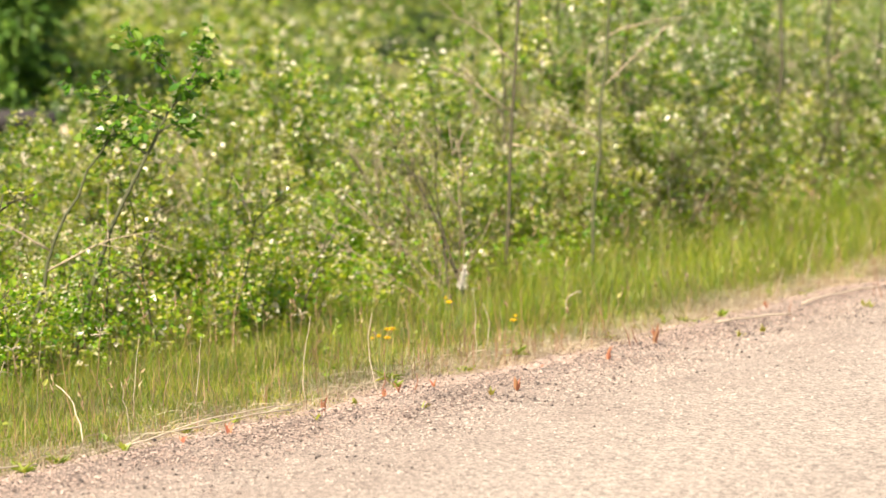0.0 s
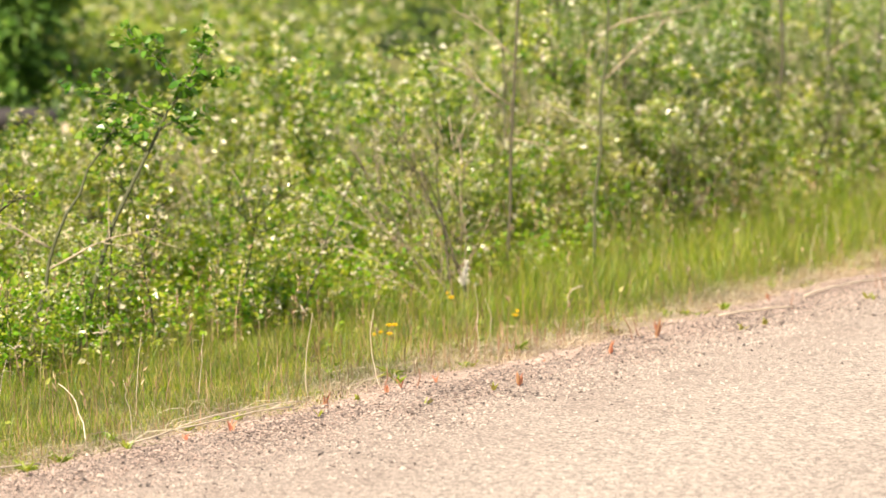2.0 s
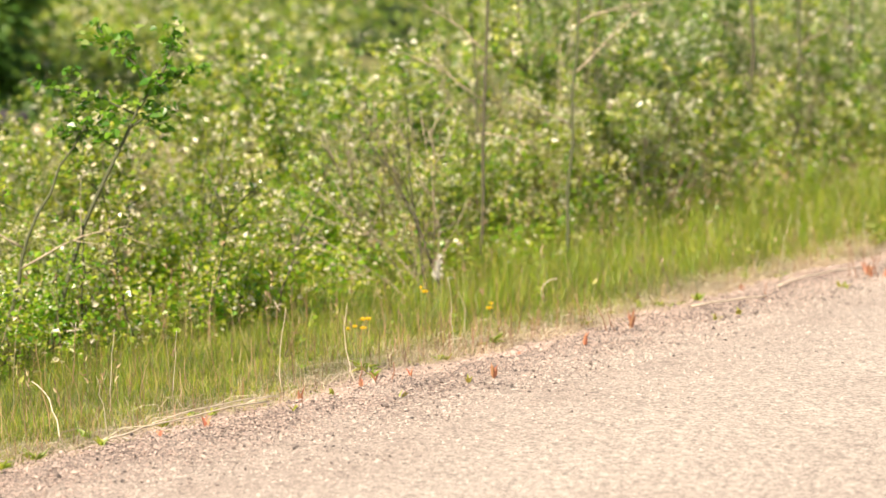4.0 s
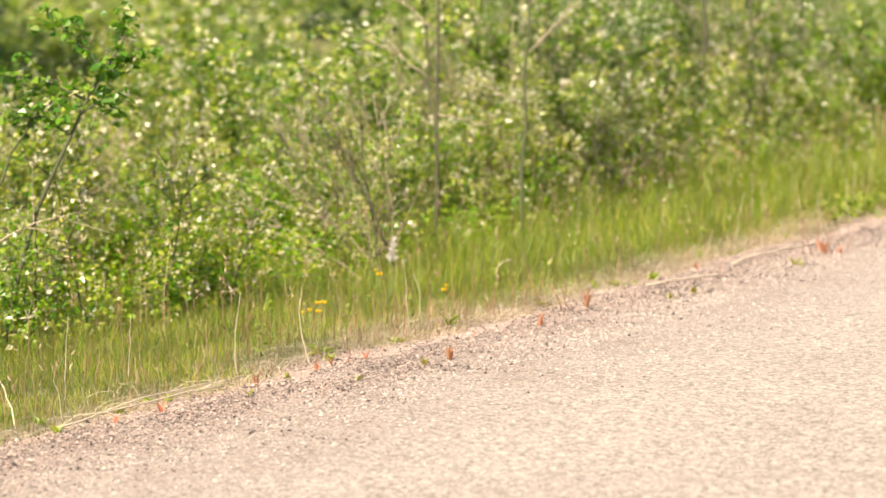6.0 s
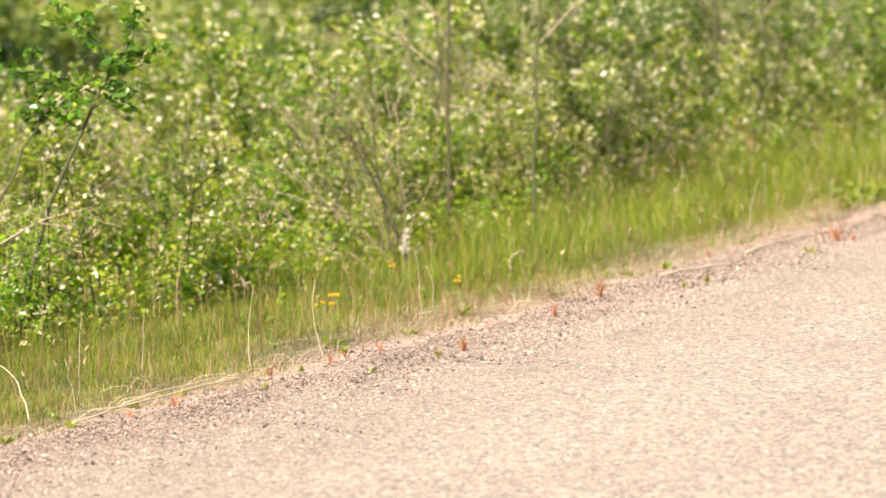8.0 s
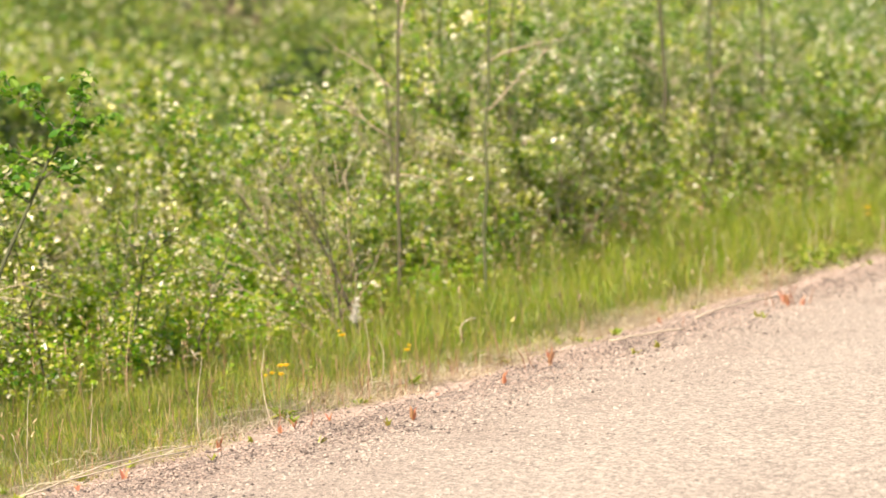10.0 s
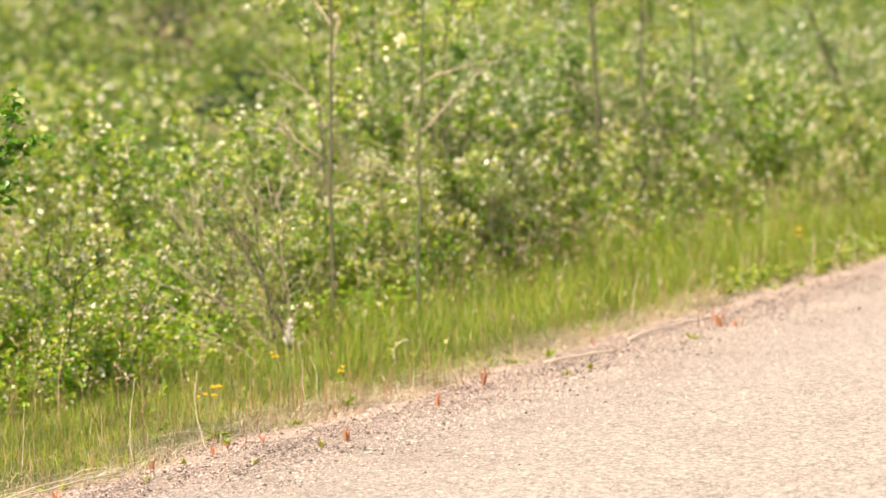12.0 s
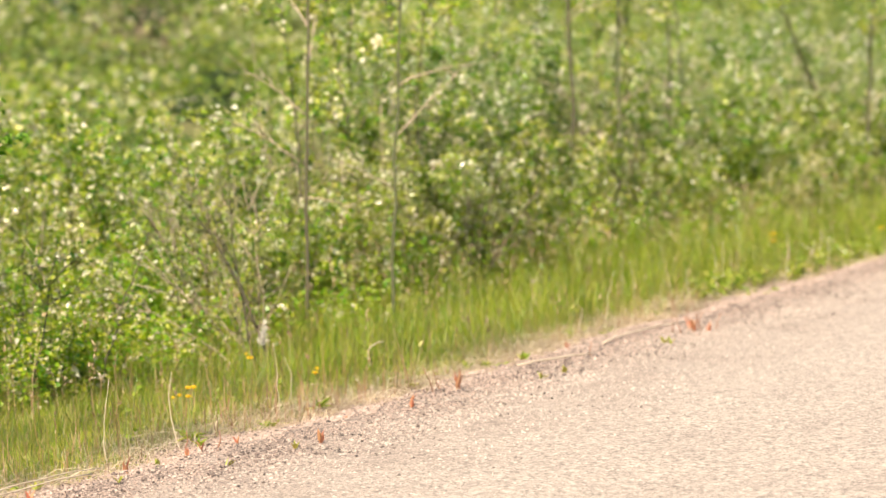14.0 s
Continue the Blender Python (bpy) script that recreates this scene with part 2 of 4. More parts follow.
# Log wood darkened in colour to stand for the spruce's shade.
SHADE_LOG = bark("shade_dark_wood", (0.016, 0.014, 0.015), (0.05, 0.043, 0.043), 8.0)

# ---------------------------------------------------------------- plan: s runs along the road's edge, q away from it
U, V, EDGE = np.array((0.541, 0.841, 0.0)), np.array((-0.841, 0.541, 0.0)), np.array((-1.59, 9.03, 0.0))
ROAD_FRAME = Matrix(((U[0], V[0], 0, EDGE[0]), (U[1], V[1], 0, EDGE[1]), (0, 0, 1, 0), (0, 0, 0, 1)))
rng = np.random.default_rng(7)


def smooth(a, b, x):
    t = np.clip((np.asarray(x, float) - a) / (b - a), 0, 1)
    return t * t * (3 - 2 * t)


def edge_wave(s):
    """How far the broken edge of the road strays from its straight line."""
    s = np.asarray(s, float)
    return -0.06 + 0.05 * np.sin(1.1 * s + 0.8) + 0.035 * np.sin(2.9 * s) + 0.02 * np.sin(7.7 * s + 1) + 0.012 * np.sin(19 * s)


def grass_front(s):
    """Where the turf begins: gravel runs into it in two tongues, and it creeps forward between them."""
    s = np.asarray(s, float)

    def bump(at, half, by):
        return by * np.exp(-((s - at) / half) ** 2)

    return 0.05 + bump(2.7, 0.42, 0.14) + bump(1.9, 0.25, -0.05) + bump(5.0, 0.9, -0.13) + bump(9.6, 1.1, 0.13) + 0.03 * np.sin(5.1 * s) + 0.02 * np.sin(13 * s + 1)


def ground_z(s, q):
    """Height of the ground: a shallow ditch beside the road, then a hillside."""
    s, q = np.asarray(s, float), np.asarray(q, float)
    z = -0.03 - 0.06 * smooth(0.25, 1.1, q) + 0.06 * smooth(1.6, 3.2, q)
    z = z + 0.11 * np.maximum(q - 11, 0) * smooth(11, 28, q) - 0.11 * np.maximum(q - 100, 0) * smooth(100, 180, q)
    z = z + np.minimum(0.06 * np.maximum(s - 20, 0), 9) * smooth(3.5, 14, q)
    z = z - 0.05 * smooth(-6.9, -7.6, q)
    wave = 0.02 * np.sin(3.1 * s + 1.7 * q) * np.sin(2.3 * q - 0.9 * s) + 0.15 * smooth(3, 8, q) * np.sin(0.7 * s + 0.4 * q)
    return z + wave * smooth(0.1, 0.6, q)


def place(s, q, lift=0.0):
    """World place of a spot on the ground."""
    p = EDGE + s * U + q * V
    return Vector((p[0], p[1], float(ground_z(s, q)) + lift))


def mesh(name, verts, faces, material, shade=False):
    me = bpy.data.meshes.new(name)
    me.from_pydata([tuple(v) for v in np.asarray(verts, float).tolist()], [], faces)
    me.materials.append(material)
    if shade:
        me.polygons.foreach_set("use_smooth", np.ones(len(me.polygons), bool))
    return me


def part(name, me, parent, label=""):
    ob = new(name, me)
    ob.parent = parent
    return tagged(ob, label)


class Build:
    """Collects tubes and leaves into one mesh."""

    def __init__(self):
        self.v, self.f, self.n = [], [], 0

    def add(self, verts, faces):
        self.v.append(np.asarray(verts, float))
        self.f += [[i + self.n for i in f] for f in faces]
        self.n += len(verts)

    def tube(self, pts, r0, r1, sides=6, grows_from=False):
        pts = np.asarray(pts, float)
        if grows_from:
            old = np.concatenate(self.v)
            near = int(np.argmin(((old - pts[0]) ** 2).sum(1)))
            self.f.append([near, self.n, self.n + 1])
        n = len(pts)
        along = np.gradient(pts, axis=0)
        along /= np.linalg.norm(along, axis=1)[:, None] + 1e-9
        ref = np.array((0.31, 0.95, 0.05)) if abs(along[0][2]) > 0.5 else np.array((0.1, 0.1, 1.0))
        a = np.cross(along, ref)
        a /= np.linalg.norm(a, axis=1)[:, None] + 1e-9
        b = np.cross(along, a)
        rad = np.linspace(r0, r1, n)[:, None, None]
        ang = np.linspace(0, 2 * np.pi, sides, endpoint=False)[None, :, None]
        ring = pts[:, None] + rad * (np.cos(ang) * a[:, None] + np.sin(ang) * b[:, None])
        faces = [[i * sides + k, i * sides + (k + 1) % sides, (i + 1) * sides + (k + 1) % sides, (i + 1) * sides + k] for i in range(n - 1) for k in range(sides)]
        faces += [list(range(sides))[::-1], list(range((n - 1) * sides, n * sides))]
        self.add(ring.reshape(-1, 3), faces)

    def leaves(self, at, axis, normal, length, width, curl=0.12, fine=False):
        v, f = (small_leaf_shapes if fine else leaf_shapes)(at, axis, normal, length, width, curl)
        self.add(v, f)

    def done(self, name, material, shade=False):
        return mesh(name, np.concatenate(self.v), self.f, material, shade)


def unit(a):
    return a / (np.linalg.norm(a, axis=-1, keepdims=True) + 1e-9)


def leaf_shapes(at, axis, normal, length, width, curl=0.12):
    """Folded six-cornered leaves, as corners and faces."""
    at, axis = np.asarray(at, float), unit(np.asarray(axis, float))
    n = len(at)
    side = unit(np.cross(np.asarray(normal, float), axis))
    up = np.cross(axis, side)
    length = np.broadcast_to(np.asarray(length, float).reshape(-1, 1), (n, 1))
    width = np.broadcast_to(np.asarray(width, float).reshape(-1, 1), (n, 1))

    def spot(l, w, h):
        return at + axis * length * l + side * width * w + up * (width * h - length * curl * l * l)

    v = np.stack([spot(0, 0, 0), spot(0.28, 0.48, 0.16), spot(0.68, 0.36, 0.12), spot(1, 0, 0), spot(0.68, -0.36, 0.12), spot(0.28, -0.48, 0.16)], 1)
    base = np.arange(n)[:, None] * 6
    f = np.concatenate([base + [0, 3, 2, 1], base + [0, 5, 4, 3]])
    return v.reshape(-1, 3), f.tolist()


def small_leaf_shapes(at, axis, normal, length, width, curl=0.12):
    """Folded four-cornered leaves, for foliage further off."""
    v, _ = leaf_shapes(at, axis, normal, length, width * 1.15, curl)
    v = v.reshape(-1, 6, 3)
    v = np.stack([v[:, 0], v[:, 1] * 0.7 + v[:, 2] * 0.3, v[:, 3], v[:, 5] * 0.7 + v[:, 4] * 0.3], 1)
    base = np.arange(len(v))[:, None] * 4
    return v.reshape(-1, 3), np.concatenate([base + [0, 2, 1], base + [0, 3, 2]]).tolist()


def blade_shapes(root, height, heading, lean, width):
    """Grass blades that bend over towards their tips."""
    n = len(root)
    out = np.stack([np.cos(heading), np.sin(heading), np.zeros(n)], 1)
    side = np.stack([-np.sin(heading), np.cos(heading), np.zeros(n)], 1)
    turn = rng.uniform(-0.9, 0.9, n)[:, None]
    side = unit(side * np.cos(turn) + out * np.sin(turn))
    rows = []
    for t, w in ((0, 0.8), (0.4, 1.0), (0.75, 0.7), (1, 0)):
        mid = root + np.array((0, 0, 1.0)) * (height * t * (1 - 0.35 * lean * t))[:, None] + out * (height * lean * t * t)[:, None]
        rows += [mid - side * (width * w / 2)[:, None], mid + side * (width * w / 2)[:, None]] if w else [mid]
    v = np.stack(rows, 1).reshape(-1, 3)
    b = np.arange(n)[:, None] * 7
    f = np.concatenate([b + [0, 1, 3, 2], b + [2, 3, 5, 4]]).tolist() + (b + [4, 5, 6]).tolist()
    return v, f


def rooted(s, q, sink=0.005):
    p = EDGE + np.outer(s, U) + np.outer(q, V)
    p[:, 2] = ground_z(s, q) - sink
    return p


# ---------------------------------------------------------------- ground and road
def build_ground():
    ss = np.concatenate([[-2500, -900, -300, -110, -50, -25, -14], np.arange(-8, 30, 0.25), [31, 34, 38, 44, 52, 64, 80, 110, 160, 260, 600, 1300, 2500]])
    qs = np.concatenate([[-2500, -900, -250, -80, -30, -14, -9, -7.6, -6.9], [-6, -3, -1.2, -0.6, -0.35], np.arange(-0.2, 4.1, 0.12), np.arange(4.5, 16, 0.6), [17, 19, 22, 26, 31, 38, 48, 60, 80, 110, 160, 260, 500, 1200, 2500]])
    gs, gq = np.meshgrid(ss, qs, indexing="ij")
    z = ground_z(gs, gq) + rng.normal(0, 0.004, gs.shape) * (gq > 0)
    v = np.stack([gs, gq, z], -1).reshape(-1, 3)
    m = len(qs)
    f = [[i * m + j, (i + 1) * m + j, (i + 1) * m + j + 1, i * m + j + 1] for i in range(len(ss) - 1) for j in range(m - 1)]
    ob = new("ground", mesh("ground", v, f, SOIL, True))
    ob.matrix_world = ROAD_FRAME
    tagged(ob, "dry verge soil rising into a green hillside", "ground", kind="structure")


def build_road():
    ss = np.concatenate([[-2500, -600, -150, -50, -20], np.arange(-9, 32, 0.06), [40, 60, 110, 300, 900, 2500]])
    w = edge_wave(ss) + rng.normal(0, 0.008, len(ss))
    w[np.abs(ss) > 35] = -0.06
    cross = [(-7.0, -0.05), (-6.95, 0.0), (-3.0, 0.012), (-1.0, 0.006), (-0.45, 0.0), (-0.12, -0.006), (0.0, -0.02), (0.03, -0.06)]
    v, m = [], len(cross)
    for s, e in zip(ss, w):
        for q, z in cross:
            v.append((s, q + e * (q > -0.5), z))
    f = [[i * m + j, (i + 1) * m + j, (i + 1) * m + j + 1, i * m + j + 1] for i in range(len(ss) - 1) for j in range(m - 1)]
    ob = new("road", mesh("road", v, f, ROAD, True))
    ob.matrix_world = ROAD_FRAME
    tagged(ob, "sunlit pale chip-seal road with a crumbling gravelly edge", "road", kind="structure")


def stones(s, q, z, size, name, label, category, material, whole=True):
    """Many small angular stones in one mesh; without whole, only what stands out of the bed."""
    n = len(s)
    corner = np.array([(1, 0, 0), (0, 1, 0), (-1, 0, 0), (0, -1, 0), (0.1, 0.1, 0.75), (0, 0, -0.6)], float)
    tri = np.array([(0, 1, 4), (1, 2, 4), (2, 3, 4), (3, 0, 4), (1, 0, 5), (2, 1, 5), (3, 2, 5), (0, 3, 5)])
    if not whole:
        corner, tri = corner[:5] * (1.1, 1.1, 1.0) - (0, 0, 0.2), tri[:4]
    k = len(corner)
    c = corner[None] * (1 + rng.uniform(-0.35, 0.35, (n, k, 3))) * size[:, None, None] * rng.uniform(0.6, 1.3, (n, 1, 3)) * np.array((1, 1, 0.9))
    a = rng.uniform(0, 6.283, n)[:, None]
    x, y = c[..., 0] * np.cos(a) - c[..., 1] * np.sin(a), c[..., 0] * np.sin(a) + c[..., 1] * np.cos(a)
    v = np.stack([x + s[:, None], y + q[:, None], c[..., 2] + z[:, None]], -1).reshape(-1, 3)
    f = (tri[None] + k * np.arange(n)[:, None, None]).reshape(-1, 3).tolist()
    ob = new(name, mesh(name, v, f, material))
    ob.matrix_world = ROAD_FRAME
    tagged(ob, label, category, kind="stuff")


def build_gravel():
    n = 62000
    s = rng.uniform(-1.0, 13.5, n)
    q = grass_front(s) + 0.12 - np.abs(rng.exponential(0.52, n))
    size = np.clip(rng.lognormal(-5.55, 0.42, n), 0.0024, 0.014)
    z = np.where(q < edge_wave(s), 0.0, ground_z(s, q)) + size * 0.25
    stones(s, q, z, size, "edge_gravel", "loose pinkish-grey gravel strewn along the road's edge", "gravel", PEBBLE)
    n = 110000
    s, q = rng.uniform(-1.0, 13.0, n), rng.uniform(-3.6, -0.12, n)
    near = (q > -1.6 - 1.55 * s) & (q > -4.3 + 0.32 * s) & (q < -0.3 - rng.exponential(0.5, n))
    s, q = s[near], q[near]
    size = np.clip(rng.lognormal(-4.85, 0.32, len(s)), 0.004, 0.015) * (0.6 + 0.4 * smooth(-0.5, -1.4, q))
    stones(s, q, 0.004 + 0.0 * s, size, "road_chips", "pale stone chips bedded in the road surface", "gravel", CHIP, False)
    n = 2600
    s = rng.uniform(-0.5, 13, n)
    q = 0.02 - rng.gamma(2.6, 0.24, n)
    s = s + 0.12 * np.sin(9 * s) + 0.2 * np.sin(3.7 * s)
    size = rng.uniform(0.003, 0.0105, n) * rng.uniform(0.4, 1, n)
    s, q, size = np.append(s, (8.4, 8.05, 2.05, 3.75)), np.append(q, (-0.98, -1.03, -1.3, -1.75)), np.append(size, (0.015, 0.016, 0.011, 0.012))
    stones(s, q, 0.006 + size * 0.3, size, "dark_pebbles", "scattered dark pebbles lying on the pale road", "gravel", DARKSTONE)


build_ground()
build_road()
build_gravel()


# ---------------------------------------------------------------- grass
def grass(name, label, material, n, s_range, q_pick, height, lean, width, category="grass", near=1.0):
    s = s_range[0] + (s_range[1] - s_range[0]) * rng.uniform(0, 1, n) ** near
    q = q_pick(s, n)
    h = height(s, q) * rng.uniform(0.45, 1.15, n)
    v, f = blade_shapes(rooted(s, q), h, rng.uniform(0, 6.283, n), rng.uniform(*lean, n), rng.uniform(*width, n))
    ob = new(name, mesh(name, v, f, material))
    tagged(ob, label, category, kind="stuff")


def tall(s, q):
    return (0.32 + 0.68 * smooth(0.0, 0.85, q - grass_front(s))) * (0.06 + 0.06 * smooth(5, 9, s) + (0.13 + 0.17 * smooth(1.5, 7, s)) * smooth(0.1, 1.1, q) + 0.12 * smooth(5, 9, s) * smooth(0.4, 1.2, q)) * (0.78 + 0.22 * np.sin(2.1 * s + 1.3 * q) * np.sin(1.4 * s - 2.2 * q + 1) + 0.22 * np.sin(7.3 * s + 5.1 * q) * np.sin(6.1 * q - 8.7 * s))


def patchy(s, q):
    """Slow unevenness of the turf, about 0.55 to 1.35."""
    return 0.95 + 0.22 * np.sin(2.3 * s + 1.1 * q) * np.sin(1.7 * s - 2.6 * q + 1) + 0.20 * np.sin(6.1 * s + 4.3 * q + 2) * np.sin(5.2 * q - 7.7 * s)


def verge(s, n):
    """Thin at the gravel and denser away from it."""
    bare = smooth(3.3, 4.2, s) * smooth(8.6, 7.4, s)
    return grass_front(s) + np.abs(rng.normal(0, 0.03, n)) + 0.24 * bare * np.abs(rng.normal(0, 1, n)) + 2.5 * rng.uniform(0, 1, n) ** 1.05


def turf_height(s, q):
    d = q - grass_front(s)
    return (0.03 + 0.085 * smooth(0, 0.7, d) + 0.07 * smooth(0.4, 1.4, d) * smooth(4.5, 8, s)) * patchy(s, q)


def straw_front(s, n):
    return grass_front(s) - 0.03 + np.abs(rng.normal(0.06, 0.22, n))


grass("verge_turf", "short dense green turf along the gravel", BLADE, 120000, (-0.6, 17.5), verge, turf_height, (0.2, 1.4), (0.0012, 0.0026), near=1.3)
grass("verge_grass", "lush green verge grass with some dry blades", BLADE, 42000, (-0.6, 18), verge, tall, (0.1, 0.75), (0.0013, 0.0030), near=1.15)
grass("lush_grass", "fresh bright green grass standing tall on the verge", LUSH, 13000, (5.0, 17.5), lambda s, n: verge(s, n) + 0.3 * rng.uniform(0, 1, n), tall, (0.1, 0.6), (0.0016, 0.0038))
grass("dry_grass", "bleached dry grass matted along the gravel", STRAW, 11500, (-0.6, 15), straw_front,
      lambda s, q: 0.04 + 0.10 * smooth(0, 0.6, q), (0.3, 2.0), (0.0008, 0.0018), near=1.2)
grass("dry_grass", "flattened tan grass thinning out towards the gravel", STRAW, 9000, (3.2, 9.0), lambda s, n: grass_front(s) - 0.04 + np.abs(rng.normal(0, 0.26, n)), lambda s, q: 0.06 + 0.05 * smooth(0, 0.4, q), (0.4, 2.2), (0.0009, 0.0020))
grass("bank_grass", "taller grass between the shrubs", BLADE, 11000, (-2, 26), lambda s, n: rng.uniform(1.9, 5.5, n), lambda s, q: 0.18 + 0.20 * smooth(3, 8, s), (0.15, 0.7), (0.004, 0.008))


def build_seed_grass():
    n = 2300
    s = rng.uniform(-2, 17, n)
    q = rng.uniform(0.25, 2.3, n)
    keep = rng.uniform(0, 1, n) < 0.14 + 0.45 * smooth(5, 9, s) * smooth(0.7, 1.3, q)
    s, q = s[keep], q[keep]
    n = len(s)
    h = (0.24 + 0.30 * smooth(0.4, 1.5, q)) * rng.uniform(0.8, 1.25, n)
    heading, lean = rng.uniform(0, 6.283, n), rng.uniform(0.05, 0.35, n)
    root = rooted(s, q)
    v, f = blade_shapes(root, h, heading, lean, np.full(n, 0.0022))
    out = np.stack([np.cos(heading), np.sin(heading), np.zeros(n)], 1)
    top = root + np.array((0, 0, 1.0)) * (h * (1 - 0.35 * lean))[:, None] + out * (h * lean)[:, None]
    k = 6
    back = np.repeat(rng.uniform(0, 0.10, (n, k)), 1, axis=1).reshape(-1)
    at = np.repeat(top, k, 0) - np.array((0, 0, 1.0)) * back[:, None] - np.repeat(out * lean[:, None], k, 0) * back[:, None]
    axis = rng.normal(0, 0.45, (n * k, 3)) + (0, 0, 1)
    v2, f2 = leaf_shapes(at, axis, rng.normal(0, 1, (n * k, 3)), rng.uniform(0.016, 0.04, n * k), 0.008)
    b = Build()
    b.add(v, f)
    b.add(v2, f2)
    ob = new("seeding_grass", b.done("seeding_grass", SEED))
    tagged(ob, "thin grass stalks with brown seed heads", "grass", kind="stuff")


build_seed_grass()
grass("dead_stems", "thin brown dead weed stems standing in the grass", DEADSTEM, 2600, (-2, 9), lambda s, n: rng.uniform(0.1, 2.5, n), lambda s, q: 0.13 + 0.2 * smooth(0.5, 1.8, q), (0.0, 0.35), (0.0012, 0.0024), "stems")
grass("dead_stems", "tangle of dead pinkish-brown weed stems beside the shrubs", DEADSTEM, 420, (-0.8, 0.45), lambda s, n: rng.uniform(0.8, 1.5, n), lambda s, q: 0.3 + 0 * s, (0.0, 0.6), (0.0014, 0.003), "stems")
grass("dead_stems", "short reddish-brown dead stems along the gravel", DEADSTEM, 1100, (-1.2, 12), lambda s, n: grass_front(s) + rng.exponential(0.3, n), lambda s, q: 0.09 + 0.15 * smooth(0, 0.5, q), (0.0, 0.5), (0.0016, 0.0032), "stems")

grass("dead_stems", "sparse upright reddish stems at the edge of the turf", REDSTEM, 130, (2.9, 4.6), lambda s, n: grass_front(s) + rng.exponential(0.22, n), lambda s, q: 0.24 + 0 * s, (0.0, 0.4), (0.0018, 0.0034), "stems")


def build_lying_straw():
    """Long bleached blades lying flat along the edge of the gravel."""
    n = 1500
    s = rng.uniform(-1.2, 12, n)
    q = grass_front(s) - 0.05 + rng.exponential(0.14, n)
    heading = rng.normal(0.57 + 0.43, 0.5, n) + np.pi * rng.integers(0, 2, n)
    length = rng.uniform(0.10, 0.36, n)
    ahead = np.stack([np.cos(heading), np.sin(heading), np.zeros(n)], 1)
    side = np.stack([-np.sin(heading), np.cos(heading), rng.normal(0, 0.5, n)], 1)
    width = rng.uniform(0.0009, 0.0022, n)[:, None]
    root = rooted(s, q, -0.006)
    lift, bow = rng.uniform(0.0, 0.05, n)[:, None] * (0, 0, 1), rng.normal(0, 0.03, n)[:, None]
    rows = []
    for k in (0, 0.33, 0.67, 1):
        mid = root + ahead * (length[:, None] * (k - 0.5)) + lift * (4 * k * (1 - k)) + side * (bow * 4 * k * (1 - k))
        rows += [mid - side * width * (1.0 - 0.6 * k), mid + side * width * (1.0 - 0.6 * k)]
    v = np.stack(rows, 1).reshape(-1, 3)
    b = np.arange(n)[:, None] * 8
    f = np.concatenate([b + [0, 1, 3, 2], b + [2, 3, 5, 4], b + [4, 5, 7, 6]]).tolist()
    tagged(new("lying_straw", mesh("lying_straw", v, f, STRAW)), "long bleached straw lying flat beside the gravel", "straw", kind="stuff")


build_lying_straw()


# ---------------------------------------------------------------- shrubs and saplings
def bent(a, b, sag, steps=7, wobble=0.0):
    """Points from a to b that swing aside by the vector sag in the middle."""
    t = np.linspace(0, 1, steps)[:, None]
    p = np.asarray(a, float) * (1 - t) + np.asarray(b, float) * t + np.asarray(sag, float) * (4 * t * (1 - t))
    if wobble:
        p[1:-1] += rng.normal(0, wobble, (steps - 2, 3))
    return p


def leaves_along(b, lines, per_metre, size, aspect, spread, first=0.15, fine=False):
    """Leaves set along twigs, hanging a little outwards."""
    at, axis = [], []
    for pts in lines:
        length = np.linalg.norm(np.diff(pts, axis=0), axis=1).sum()
        n = max(2, int(length * per_metre))
        t = rng.uniform(first, 1, n) * (len(pts) - 1)
        i = np.minimum(t.astype(int), len(pts) - 2)
        p = pts[i] + (pts[i + 1] - pts[i]) * (t - i)[:, None]
        at.append(p + rng.normal(0, spread, (n, 3)))
        axis.append(unit(pts[i + 1] - pts[i]) * 0.3 + rng.normal(0, 0.75, (n, 3)) * (1, 1, 0.6) + (0, 0, -0.15))
    at, axis = np.concatenate(at), np.concatenate(axis)
    length = size * rng.uniform(0.6, 1.25, len(at))
    b.leaves(at, axis, rng.normal(0, 0.5, (len(at), 3)) + (0, 0, 0.9), length, length * aspect, 0.12, fine)


